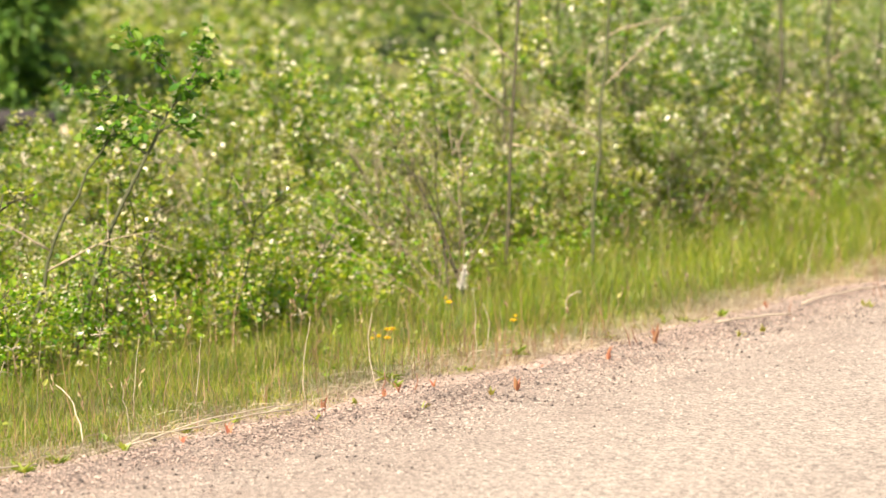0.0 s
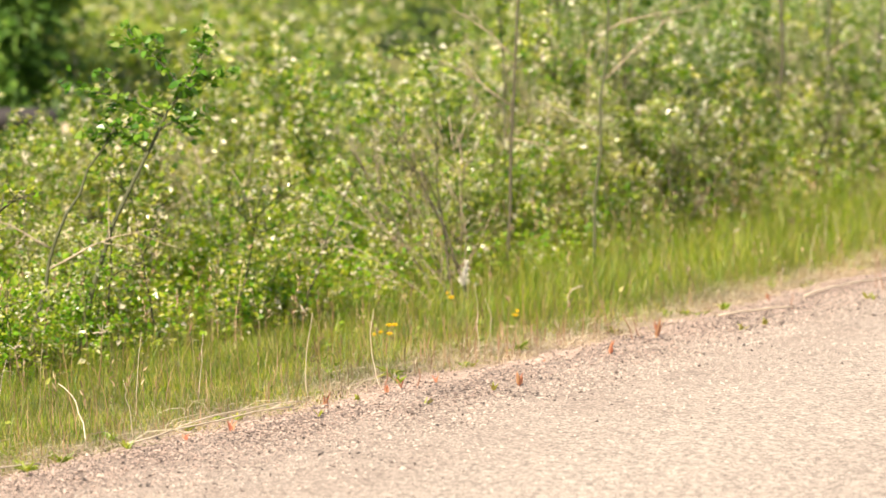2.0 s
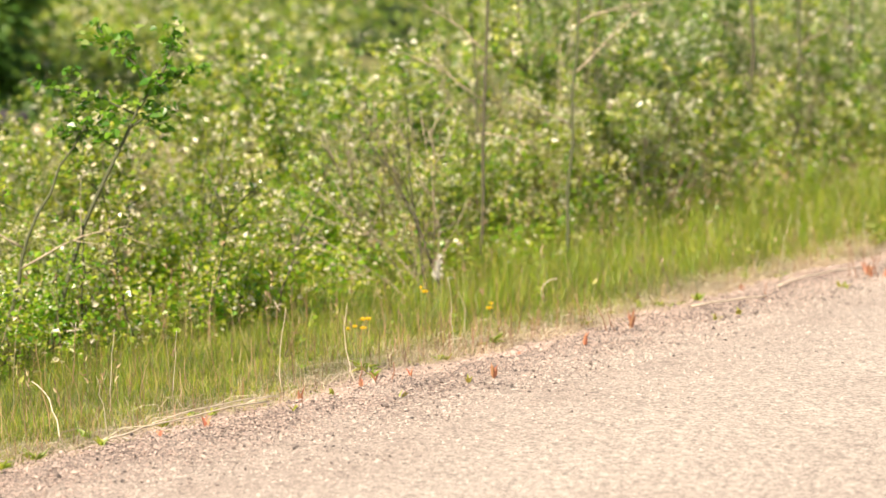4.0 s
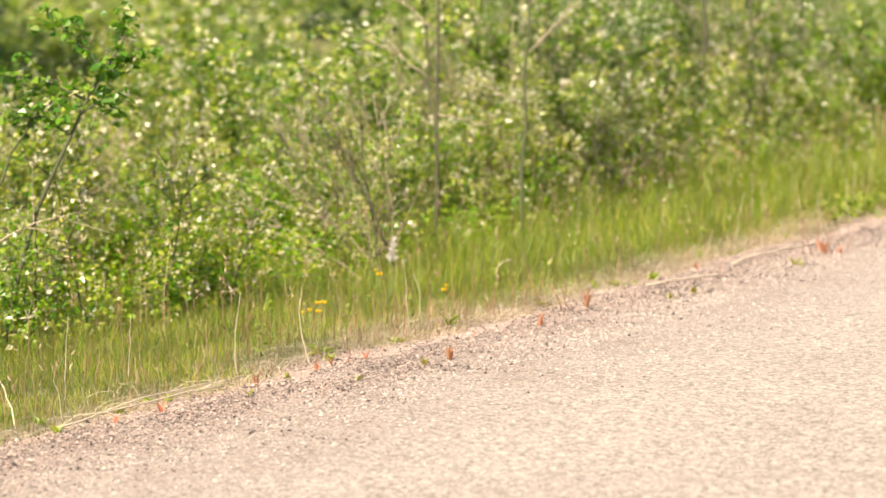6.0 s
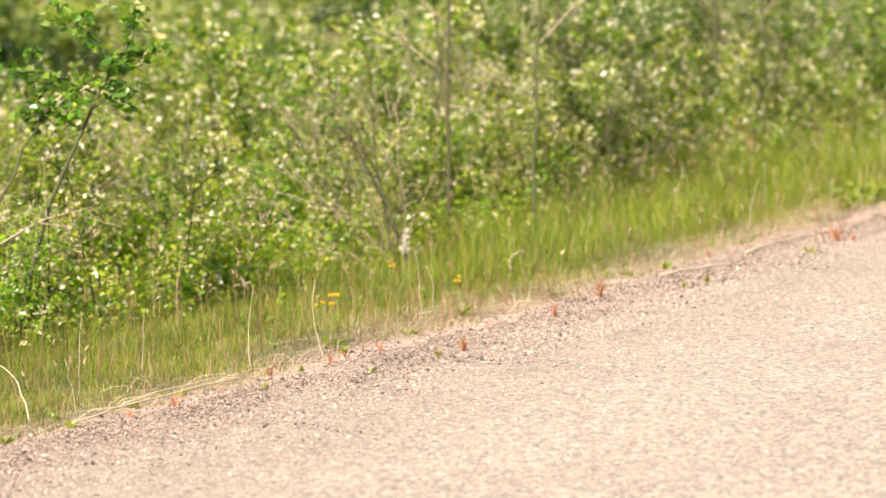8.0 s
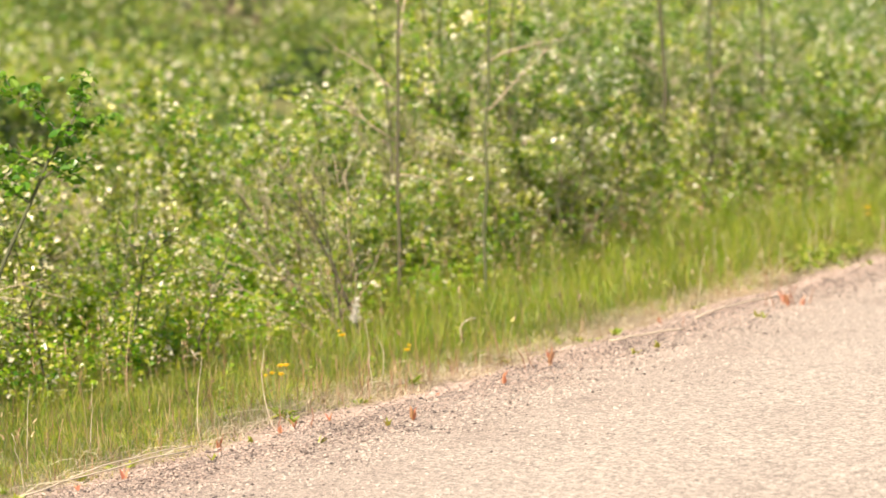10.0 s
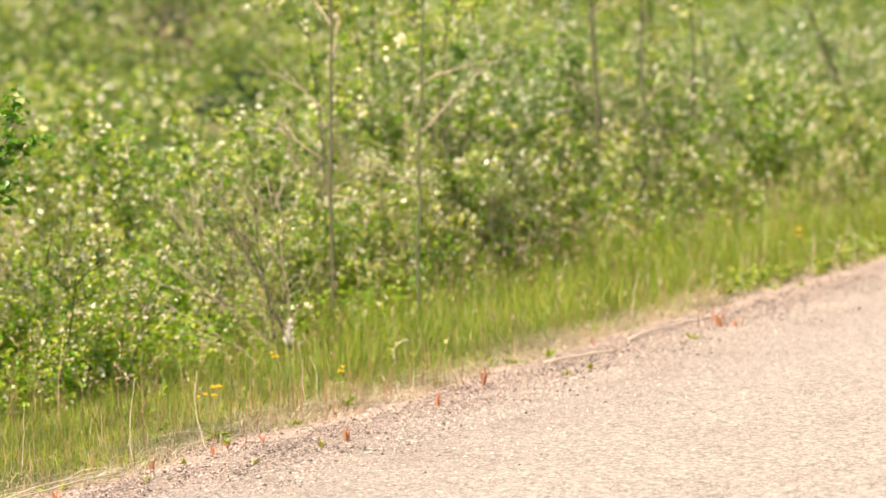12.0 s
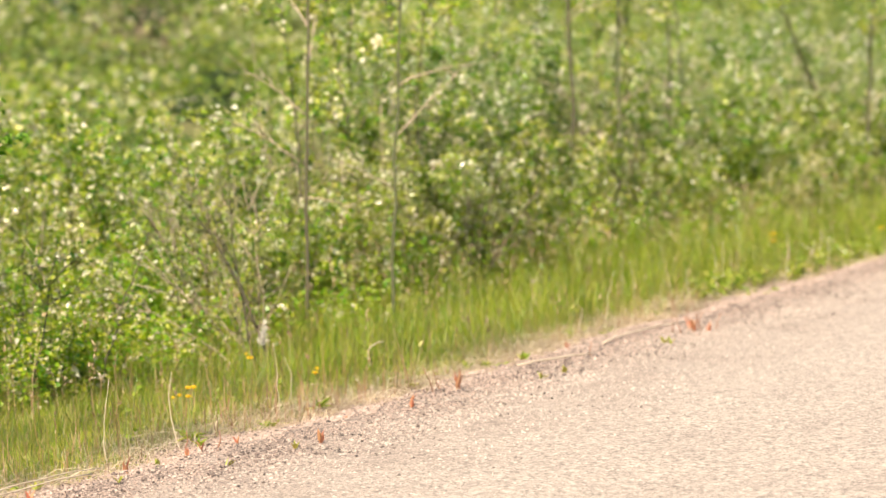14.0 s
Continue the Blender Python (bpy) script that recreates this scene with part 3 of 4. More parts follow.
def shrub(kind, label, stems, height, width, leaf, aspect, leaf_material, bark_material, per_metre, twigs):
    """A many-stemmed shrub, standing at the origin."""
    top = new(kind)
    tagged(top, label, "shrub", "roadside shrubs")
    lines, crown = [], Build()
    for k in range(stems):
        a = 6.283 * (k + rng.uniform(0, 0.8)) / stems
        out = np.array((math.cos(a), math.sin(a), 0))
        root = out * rng.uniform(0.01, 0.09)
        tip = out * width * rng.uniform(0.2, 1.0) + (0, 0, height * rng.uniform(0.7, 1.05))
        stem = bent(root - (0, 0, 0.05), tip, -out * 0.06 + rng.normal(0, 0.03, 3), 7, 0.012)
        b = Build()
        b.tube(stem, rng.uniform(0.006, 0.011), 0.002, 5)
        for j in range(twigs):
            t = rng.uniform(0.04, 0.97)
            i = min(int(t * 6), 5)
            p = stem[i] + (stem[i + 1] - stem[i]) * (t * 6 - i)
            way = out * rng.uniform(-0.3, 1.0) + rng.normal(0, 0.6, 3) + (0, 0, 0.55)
            end = p + unit(way) * rng.uniform(0.12, 0.38) * (1.25 - 0.6 * t)
            twig = bent(p, end, rng.normal(0, 0.015, 3), 4)
            b.tube(twig, 0.003, 0.001, 3, True)
            lines.append(twig)
        lines.append(stem[1:])
        part("stem", b.done("stem", bark_material, True), top)
    leaves_along(crown, lines, per_metre, leaf, aspect, 0.03, 0.1, True)
    part("crown", crown.done("crown", leaf_material), top)
    return top


def settle(ob, s, q, turn=0.0, size=1.0):
    m = Matrix.Translation(place(s, q)) @ Matrix.Rotation(turn, 4, "Z") @ Matrix.Scale(size, 4)
    return m


def build_shrubs():
    kinds = [
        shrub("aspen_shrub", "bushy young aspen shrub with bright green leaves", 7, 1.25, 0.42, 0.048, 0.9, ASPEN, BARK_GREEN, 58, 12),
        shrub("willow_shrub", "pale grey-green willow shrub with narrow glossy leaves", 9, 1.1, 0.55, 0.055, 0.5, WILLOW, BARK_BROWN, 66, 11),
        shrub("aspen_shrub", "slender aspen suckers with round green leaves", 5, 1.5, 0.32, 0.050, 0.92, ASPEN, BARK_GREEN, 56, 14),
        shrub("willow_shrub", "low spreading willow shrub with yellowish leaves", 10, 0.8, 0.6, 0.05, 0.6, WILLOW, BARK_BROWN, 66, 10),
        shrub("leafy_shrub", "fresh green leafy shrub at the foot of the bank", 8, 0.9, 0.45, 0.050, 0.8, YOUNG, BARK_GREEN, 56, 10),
    ]
    spots = []
    for row, q0 in enumerate((2.28, 2.95, 3.6, 4.4, 5.3, 6.3, 7.5)):
        step = 0.52 + 0.07 * row
        for s in np.arange(-0.9 + 0.3 * (row % 2), 17.5 + 2.5 * row, step):
            spots.append((s + rng.uniform(-0.2, 0.2), q0 + rng.uniform(-0.25, 0.25) + (0.1 if row == 0 else 0) - 0.03 * max(0, s - 4) * (row < 2), row))
    for s in np.arange(8.4, 19, 0.42):
        spots.append((s + rng.uniform(-0.15, 0.15), 2.35 + rng.uniform(-0.15, 0.3), 3))
    spots += [(6.9, 2.5, 2), (7.5, 2.45, 1), (8.05, 2.6, 3), (8.3, 2.2, 1), (8.8, 2.5, 3), (9.4, 2.3, 2), (7.9, 3.1, 4)]
    first = [True] * len(kinds)
    for s, q, row in spots:
        k = 4 if row < 0 else int(rng.choice(5, p=(0.14, 0.10, 0.10, 0.06, 0.60) if row < 3 and s < 6.5 else (0.34, 0.14, 0.18, 0.08, 0.26) if row < 3 else (0.35, 0.36, 0.12, 0.07, 0.1) if s < 9 else (0.4, 0.26, 0.22, 0.06, 0.06)))
        size = rng.uniform(0.75, 1.15) * (0.62 + 0.10 * max(-2, min(row * (2 if row < 0 else 1), 4))) * (0.42 if q > 5.6 and 10.4 < s < 15.6 else 0.58 if q > 5.0 and s < 0.3 + 1.15 * q else 0.8 if q > 5.8 and s < 14 else 1.0)
        m = settle(kinds[k], s, q, rng.uniform(0, 6.28), size)
        if first[k]:
            kinds[k].matrix_basis, first[k] = m, False
        else:
            c = copy_thing(kinds[k], Matrix.Identity(4))
            c.matrix_basis = m


build_shrubs()


def build_undergrowth():
    """Broad low leaves between the grass and the feet of the shrubs."""
    n = 3400
    s, q = rng.uniform(-0.6, 18, n), rng.uniform(1.75, 3.1, n)
    root = np.repeat(rooted(s, q), 9, 0)
    up = rng.uniform(0.04, 1, len(root)) ** 0.8 * np.repeat(rng.uniform(0.12, 0.42, n) * (1 + 0.7 * smooth(6, 9, s)), 9)
    at = root + np.stack([rng.normal(0, 0.05, len(root)), rng.normal(0, 0.05, len(root)), up], 1)
    size = rng.uniform(0.022, 0.05, len(root))[:, None]
    v, f = small_leaf_shapes(at, rng.normal(0, 0.8, (len(root), 3)) * (1, 1, 0.5), rng.normal(0, 0.5, (len(root), 3)) + (0, 0, 0.9), size, size * 0.7)
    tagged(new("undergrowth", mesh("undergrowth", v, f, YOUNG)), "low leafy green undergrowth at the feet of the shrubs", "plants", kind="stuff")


build_undergrowth()


# x, y, half width and height of bushes for shaded gaps, placed to fit the camera's view
SHADE_BUSHES = [(-0.68, 42.3, 0.72, 0.5), (-0.3, 47.0, 0.6, 0.6), (-3.75, 54.0, 0.8, 0.9), (-4.4, 57.5, 0.9, 0.9), (-1.9, 55.0, 0.7, 0.6), (7.6, 47.0, 0.6, 0.6), (3.2, 60.0, 0.9, 0.9)]


def build_far_cover():
    """Shrubs too far off to tell apart, over the hillside within the camera's view."""
    n = 8600
    away, turn = 19 + 110 * rng.uniform(0, 1, n) ** 1.25, np.radians(rng.uniform(-15, 18, n))
    spot = np.stack([np.sin(turn) * away, np.cos(turn) * away, 0 * away], 1) - EDGE
    s, q = spot @ U, spot @ V
    wild = ((q > 8) | ((q > 2.6) & (s > 19))) & (np.hypot(s - 14.2, q - 12.8) > 5.2)
    spot = spot + EDGE
    # Scrub on each bush's line to the camera is shrunk to keep it visible.
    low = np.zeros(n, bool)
    for x, y, width, height in SHADE_BUSHES:
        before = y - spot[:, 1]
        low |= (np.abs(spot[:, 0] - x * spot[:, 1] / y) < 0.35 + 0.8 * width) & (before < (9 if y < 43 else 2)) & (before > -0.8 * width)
    # Noise picks where darker leaves stand in for shaded gaps between shrubs.
    dark_noise = np.sin(0.55 * s + 0.3 * q) * np.sin(0.47 * q - 0.2 * s + 1) + rng.normal(0, 0.25, n)
    s, q, dark_noise, low = s[wild], q[wild], dark_noise[wild], low[wild]
    n = len(s)
    sort = np.where(dark_noise > -0.12, 5, np.arange(n) % 5)
    dead = rooted(s, q) - (-1.7, 52.5, 0)
    sort[np.hypot(dead[:, 0] / 1.3, dead[:, 1] / 3.0) < 0.9 + rng.normal(0, 0.35, n)] = 6
    p = rooted(s, q)
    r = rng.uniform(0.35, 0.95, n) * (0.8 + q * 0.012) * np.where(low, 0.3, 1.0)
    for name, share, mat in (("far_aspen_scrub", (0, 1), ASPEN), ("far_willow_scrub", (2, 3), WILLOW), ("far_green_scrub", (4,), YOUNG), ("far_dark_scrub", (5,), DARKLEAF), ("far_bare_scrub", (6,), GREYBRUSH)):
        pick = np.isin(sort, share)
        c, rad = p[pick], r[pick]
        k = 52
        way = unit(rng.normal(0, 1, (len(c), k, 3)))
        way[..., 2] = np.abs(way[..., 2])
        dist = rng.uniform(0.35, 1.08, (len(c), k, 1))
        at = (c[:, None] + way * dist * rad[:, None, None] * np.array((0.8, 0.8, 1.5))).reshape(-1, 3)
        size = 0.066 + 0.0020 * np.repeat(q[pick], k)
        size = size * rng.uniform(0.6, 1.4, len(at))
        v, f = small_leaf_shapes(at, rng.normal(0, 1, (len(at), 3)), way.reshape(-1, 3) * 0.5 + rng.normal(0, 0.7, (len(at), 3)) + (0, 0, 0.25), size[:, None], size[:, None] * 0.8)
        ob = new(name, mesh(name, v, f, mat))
        tagged(ob, {DARKLEAF: "dark green scrub standing in for shade on the hillside", GREYBRUSH: "patch of bare grey-brown scrub on the hillside"}.get(mat, "green scrub covering the far hillside"), "shrubs", kind="stuff")


build_far_cover()


def sapling(label, s, q, height, lean, sag, radius, branches, crown_from, leaf_material, bark_material, leaf=0.045, density=45, fine=False):
    """A slim young tree: trunk, side branches (share of height, heading, length, rise, dead) and leaves."""
    top = new("aspen_sapling")
    top.location = place(s, q)
    tagged(top, label, "tree", "aspen saplings")
    trunk = bent((0, 0, -0.08), (lean[0], lean[1], height), (sag[0], sag[1], 0), 12, 0.006 + 0.001 * height)
    b = Build()
    b.tube(trunk, radius, radius * 0.35, 8)
    part("trunk", b.done("trunk", bark_material, True), top)
    lines = [trunk[int(11 * crown_from):]] if crown_from < 0.95 else []
    for at, heading, length, rise, dead in branches:
        i = min(int(at * 11), 10)
        p = trunk[i] + (trunk[i + 1] - trunk[i]) * (at * 11 - i)
        way = np.array((math.cos(radians(heading)), math.sin(radians(heading)), rise))
        end = p + unit(way) * length
        line = bent(p, end, (0, 0, 0.06 * length), 6, 0.012 * length)
        b = Build()
        b.tube(line, min(radius * 0.45, 0.0075), 0.0018, 5)
        for j in range(int(3 + 5 * length)):
            t = rng.uniform(0.25, 0.95) * 5
            i = int(t)
            o = line[i] + (line[i + 1] - line[i]) * (t - i)
            e = o + unit(way * 0.6 + rng.normal(0, 0.6, 3)) * rng.uniform(0.08, 0.28) * (0.5 + length)
            twig = bent(o, e, rng.normal(0, 0.012, 3), 4)
            b.tube(twig, 0.003, 0.0012, 4, True)
            if not dead:
                lines.append(twig)
        if not dead:
            lines.append(line)
        part("branch", b.done("branch", BARK_PALE if dead else bark_material, True), top, "bare pale dead branch" if dead else "")
    if lines:
        c = Build()
        leaves_along(c, lines, density, leaf, 0.88, 0.02, 0.15, fine)
        part("crown", c.done("crown", leaf_material), top)
    return top


def some_branches(n, low, high, dead_share, length):
    return [(rng.uniform(low, high), rng.uniform(0, 360), rng.uniform(0.5, 1) * length, rng.uniform(0.2, 1.0), rng.uniform() < dead_share) for _ in range(n)]


sapling("young aspen with bare lower trunk and glossy leaves", 2.83, 2.15, 1.52, (0.66, 0.1), (-0.11, 0), 0.0175,
        [(0.70, 168, 0.34, 0.5, False), (0.76, 20, 0.22, 0.5, False), (0.80, 185, 0.42, 0.35, False), (0.86, 30, 0.24, 0.6, False), (0.90, 150, 0.42, 0.8, False), (0.94, 60, 0.2, 1.2, False)], 0.74, GLOSSY, BARK_GREEN, 0.052, 84)
sapling("thin leaning aspen with few leaves on top", 2.71, 2.34, 1.16, (0.44, 0.1), (-0.10, 0), 0.0145,
        [(0.42, -15, 0.62, 0.38, True), (0.5, 195, 0.4, 0.5, True), (0.9, 60, 0.2, 0.8, False)], 0.95, GLOSSY, BARK_GREEN, 0.04, 30)
sapling("straight dark aspen stem with dead twigs", 6.73, 1.98, 3.2, (0.12, 0.2), (0.02, 0), 0.0145,
        [(0.46, 175, 0.5, 0.75, True), (0.36, 185, 0.7, 0.55, True), (0.3, 10, 0.35, -0.3, True), (0.55, 70, 0.4, 1.4, True)] + some_branches(6, 0.62, 0.98, 0.1, 0.6), 0.7, ASPEN, BARK_DARK)
sapling("straight dark aspen stem with a forked dead branch", 7.38, 1.72, 3.3, (0.28, 0.2), (-0.04, 0), 0.014,
        [(0.40, 8, 0.65, 0.85, True), (0.5, 5, 0.5, 0.25, True), (0.3, 190, 0.5, 0.5, True)] + some_branches(6, 0.62, 0.98, 0.1, 0.6), 0.7, ASPEN, BARK_GREEN)
sapling("greenish aspen pole among shrubs", 11.9, 2.55, 3.6, (0.03, 0.1), (0.03, 0), 0.023,
        [(0.33, 60, 0.3, 0.4, True), (0.38, 200, 0.4, 0.6, True)] + some_branches(7, 0.55, 0.98, 0.1, 0.7), 0.65, ASPEN, BARK_DARK)
sapling("thin grey aspen pole with brittle twigs", 12.92, 2.55, 3.3, (0.08, 0.1), (-0.03, 0), 0.020,
        [(0.4, 10, 0.3, 0.5, True), (0.28, 195, 0.4, 0.8, True)] + some_branches(6, 0.6, 0.98, 0.1, 0.6), 0.7, ASPEN, BARK_GREEN)
for s, q, h, lean in ((16.1, 3.3, 3.6, -0.1), (8.6, 3.1, 2.2, -0.1), (14.2, 2.7, 2.8, 0.1)):
    sapling("slender aspen sapling rising above the shrubs", s, q, h, (lean, 0.1), (0.03, 0), 0.015, some_branches(4, 0.2, 0.5, 0.8, 0.6) + some_branches(6, 0.5, 0.98, 0.1, 0.6), 0.6, ASPEN, BARK_GREEN)

sapling("leaning dark green aspen stem at the end of the thicket", 17.94, 2.0, 2.6, (-1.05, 0.0), (-0.04, 0), 0.029, some_branches(2, 0.4, 0.7, 0.9, 0.5) + some_branches(4, 0.7, 0.98, 0.1, 0.5), 0.8, ASPEN, BARK_DARK)
sapling("upright dark green aspen stem at the end of the thicket", 17.86, 2.12, 2.6, (0.2, 0.0), (0.03, 0), 0.027, some_branches(2, 0.4, 0.7, 0.9, 0.5) + some_branches(4, 0.7, 0.98, 0.1, 0.5), 0.8, ASPEN, BARK_DARK)

for k in (0, 1, 2, 3, 4, 5, 9, 10, 12, 14):
    sapling("thin dark aspen sucker leaning at the front of the shrubs", 0.3 + 0.30 * k + rng.uniform(-0.15, 0.15), rng.uniform(1.85, 2.1), rng.uniform(0.6, 1.05), (rng.normal(0.18, 0.22), 0.05), (rng.normal(0, 0.04), 0), rng.uniform(0.0065, 0.010),
            some_branches(4, 0.3, 0.95, 0.15, 0.32), 0.6, (ASPEN, YOUNG)[k % 2], BARK_DARK, 0.04, 26, True)


def build_thicket():
    """A stand of young aspens behind the grass, from five models."""
    models = [sapling("leafy young aspen standing in the thicket", 9.6 + 1.3 * k, 3.2 + 0.3 * k, 2.4 + 0.25 * k, (0.12 * (k - 2), 0.1), (0.04, 0), 0.013 + 0.001 * k,
                      some_branches(3, 0.12, 0.4, 0.7, 0.5) + some_branches(9, 0.25, 0.97, 0.05, 0.6), 0.25, (ASPEN, YOUNG)[k % 2], (BARK_DARK, BARK_GREEN)[k % 2], 0.046, 70, True) for k in range(5)]
    for k in range(7):
        s = 9.8 + 1.35 * k + rng.uniform(-0.3, 0.3)
        m = settle(models[0], s, 2.7 + rng.uniform(0, 1.0 + 2.2 * float(smooth(10, 13, s))), rng.uniform(0, 6.28), rng.uniform(0.75, 1.15))
        copy_thing(models[k % 5], Matrix.Identity(4)).matrix_basis = m


build_thicket()


def build_tall_shrubs():
    """Taller bushes that fill the stand behind the grass."""
    models = [shrub("tall_shrub", "tall bushy aspen thicket with pale painted leaf glints", 9, 2.2, 0.7, 0.042, 0.85, GLINTLEAF, BARK_GREEN, 82, 24),
              shrub("tall_shrub", "tall loose willow with narrow leaves and painted glints", 10, 1.9, 0.8, 0.048, 0.55, GLINTLEAF, BARK_GREEN, 80, 21)]
    first = [True, True]
    for row, q0 in enumerate((3.2, 4.4, 5.8)):
        for s in np.arange(10.0 + 2.0 * row, 26, 0.95):
            k = int(rng.integers(0, 2))
            m = settle(models[k], s + rng.uniform(-0.3, 0.3), q0 + rng.uniform(-0.4, 0.4), rng.uniform(0, 6.28), rng.uniform(0.7, 1.1))
            if first[k]:
                models[k].matrix_basis, first[k] = m, False
            else:
                copy_thing(models[k], Matrix.Identity(4)).matrix_basis = m


build_tall_shrubs()


def bare_bush(label, s, q, stems, height, toward, barks=None, twigs=8, tips=(), thick=0.0065):
    """Dead grey stems fanning out of one root."""
    top = new("bare_bush")
    top.location = place(s, q)
    tagged(top, label, "shrub")
    for k in range(stems):
        tip = np.array(tips[k]) if k < len(tips) else np.array((toward[0] * rng.uniform(0.2, 1.1) + rng.normal(0, 0.28), rng.normal(0, 0.3), height * rng.uniform(0.7, 1.1)))
        stem = bent(rng.normal(0, 0.03, 3) * (1, 1, 0) - (0, 0, 0.05), tip, rng.normal(0, 0.03, 3), 8, 0.01)
        b = Build()
        b.tube(stem, thick if k < 2 else rng.uniform(0.003, 0.0062), 0.002, 5)
        for j in range(twigs):
            i = rng.integers(2, 7)
            way = unit(tip) * 0.8 + rng.normal(0, 0.5, 3)
            b.tube(bent(stem[i], stem[i] + unit(way) * rng.uniform(0.15, 0.45), rng.normal(0, 0.02, 3), 4), 0.0026, 0.0013, 4, True)
        part("stem", b.done("stem", (barks or (BARK_PALE, BARK_TAN, BARK_PALE, BARK_BROWN))[k % len(barks or range(4))], True), top)


bush = shrub("leafy_shrub", "dark green broad-leaved shrub standing in the grass", 6, 0.75, 0.3, 0.06, 0.8, YOUNG, BARK_BROWN, 60, 8)
bush.matrix_basis = settle(bush, 17.6, 2.1)
bare_bush("bare bush with two dark stems and a fan of pale twigs", 5.45, 1.52, 9, 1.1, (-0.4, 0), (BARK_DARK, BARK_DARK, BARK_PALE, BARK_TAN, BARK_TAN, BARK_PALE, BARK_BROWN, BARK_TAN, BARK_PALE), 13,
          ((-0.48, 0.0, 1.15), (-0.15, 0.08, 1.12), (-0.72, 0.05, 0.75), (-0.62, -0.08, 1.0), (-0.32, 0.1, 1.2), (-0.85, 0.0, 0.55), (0.06, 0.1, 0.95), (-0.40, -0.1, 0.9), (-0.05, 0.0, 1.15)), 0.0115)
bare_bush("bare grey bush with fanned thin stems", 6.4, 2.5, 6, 1.1, (-0.4, 0), (BARK_TAN, BARK_BROWN, BARK_PALE, BARK_BROWN))
bare_bush("bare grey bush with fanned thin stems", 8.9, 2.0, 6, 0.9, (0.4, 0), (BARK_DARK, BARK_BROWN, BARK_TAN, BARK_BROWN))
for s, q, n, h, lean in ((7.6, 2.7, 6, 1.3, -0.3), (8.3, 3.3, 6, 1.4, 0.2), (9.4, 2.9, 5, 1.3, 0.3), (10.8, 2.6, 6, 1.2, -0.3), (12.0, 2.4, 6, 1.1, 0.3), (13.6, 2.6, 5, 1.3, -0.2), (5.4, 3.2, 5, 1.2, 0.2), (8.7, 2.6, 6, 1.5, -0.4), (12.7, 2.1, 5, 1.2, -0.4), (9.0, 3.6, 6, 1.9, 0.4), (11.0, 3.4, 6, 1.9, -0.3), (13.2, 3.3, 6, 1.8, 0.3), (4.3, 2.9, 3, 1.2, 0.3)):
    bare_bush("bare pale twiggy bush among green shrubs", s, q, n, h, (lean, 0), (BARK_DARK, BARK_BROWN, BARK_TAN, BARK_DARK) if s > 9.8 else (BARK_TAN, BARK_BROWN, BARK_PALE, BARK_DARK))


# ---------------------------------------------------------------- far trees, log
def conifer(x, y, height, spread):
    top = new("conifer")
    z = float(ground_z(*((np.array((x, y, 0)) - EDGE) @ np.stack([U, V], 1))))
    top.location = (x, y, z)
    tagged(top, "dark shaded spruce with hanging boughs", "tree", "far spruces")
    b = Build()
    b.tube(bent((0, 0, -0.2), (0.1, 0, height), (0.05, 0, 0), 8), 0.14, 0.02, 8)
    part("trunk", b.done("trunk", BARK_BROWN, True), top)
    c = Build()
    for k in range(300):
        h = rng.uniform(0.03, 0.98)
        a = rng.uniform(0, 6.283)
        reach = spread * (1 - h) ** 0.8 * rng.uniform(0.7, 1.1) + 0.1
        out = np.array((math.cos(a), math.sin(a), 0))
        line = bent((0, 0, height * h), out * reach + (0, 0, height * h - 0.3 * reach), (0, 0, 0.08), 5)
        n = int(42 * reach) + 8
        t = rng.uniform(0.15, 1, n) * 4
        i = np.minimum(t.astype(int), 3)
        at = line[i] + (line[i + 1] - line[i]) * (t - i)[:, None] + rng.normal(0, 0.05, (n, 3))
        c.leaves(at, out + rng.normal(0, 0.5, (n, 3)) + (0, 0, -0.3), rng.normal(0, 0.4, (n, 3)) + (0, 0, 1), rng.uniform(0.1, 0.24, n), 0.06)
    part("crown", c.done("crown", SPRUCE), top)


conifer(-5.75, 31.6, 6.5, 1.25)
conifer(-6.9, 33.5, 7.5, 1.7)
conifer(-5.9, 35.0, 5.5, 0.9)


def build_log(label, x, y, lift, a, b, r0, r1, material):
    t = Build()
    t.tube(bent((a, 0, 0.13), (b, 0.1, 0.16), (0, 0, 0.01), 9, 0.012), r0, r1, 12)
    ob = new("fallen_log", t.done("fallen_log", material, True))
    s, q = (np.array((x, y, 0)) - EDGE) @ np.stack([U, V], 1)
    ob.location = (x, y, float(ground_z(s, q)) + lift)
    tagged(ob, label, "log", "fallen logs")


# lift raises each log off the ground to fit the camera's view.
build_log("weathered grey fallen log, darkened for shade under the spruce", -4.95, 29.3, 0.3, -0.75, 0.42, 0.15, 0.12, SHADE_LOG)
build_log("bleached broken log among the scrub", -4.15, 29.2, 0.2, -0.3, 0.33, 0.09, 0.07, BARK_PALE)

build_log("grey weathered log end behind the saplings", 7.55, 27.6, 0.75, -0.05, 1.6, 0.075, 0.11, LOGGREY)


def shade_bush(x, y, z, width, height):
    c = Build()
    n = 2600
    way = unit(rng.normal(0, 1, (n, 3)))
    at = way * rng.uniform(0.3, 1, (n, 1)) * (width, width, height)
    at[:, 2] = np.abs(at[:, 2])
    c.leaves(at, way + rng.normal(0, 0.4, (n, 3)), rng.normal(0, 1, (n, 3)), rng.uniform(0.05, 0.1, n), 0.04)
    ob = new("juniper_bush", c.done("juniper_bush", SHADE_NEEDLES))
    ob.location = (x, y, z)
    tagged(ob, "low near-black bush standing in for a shaded gap", "shrub", "dark junipers")


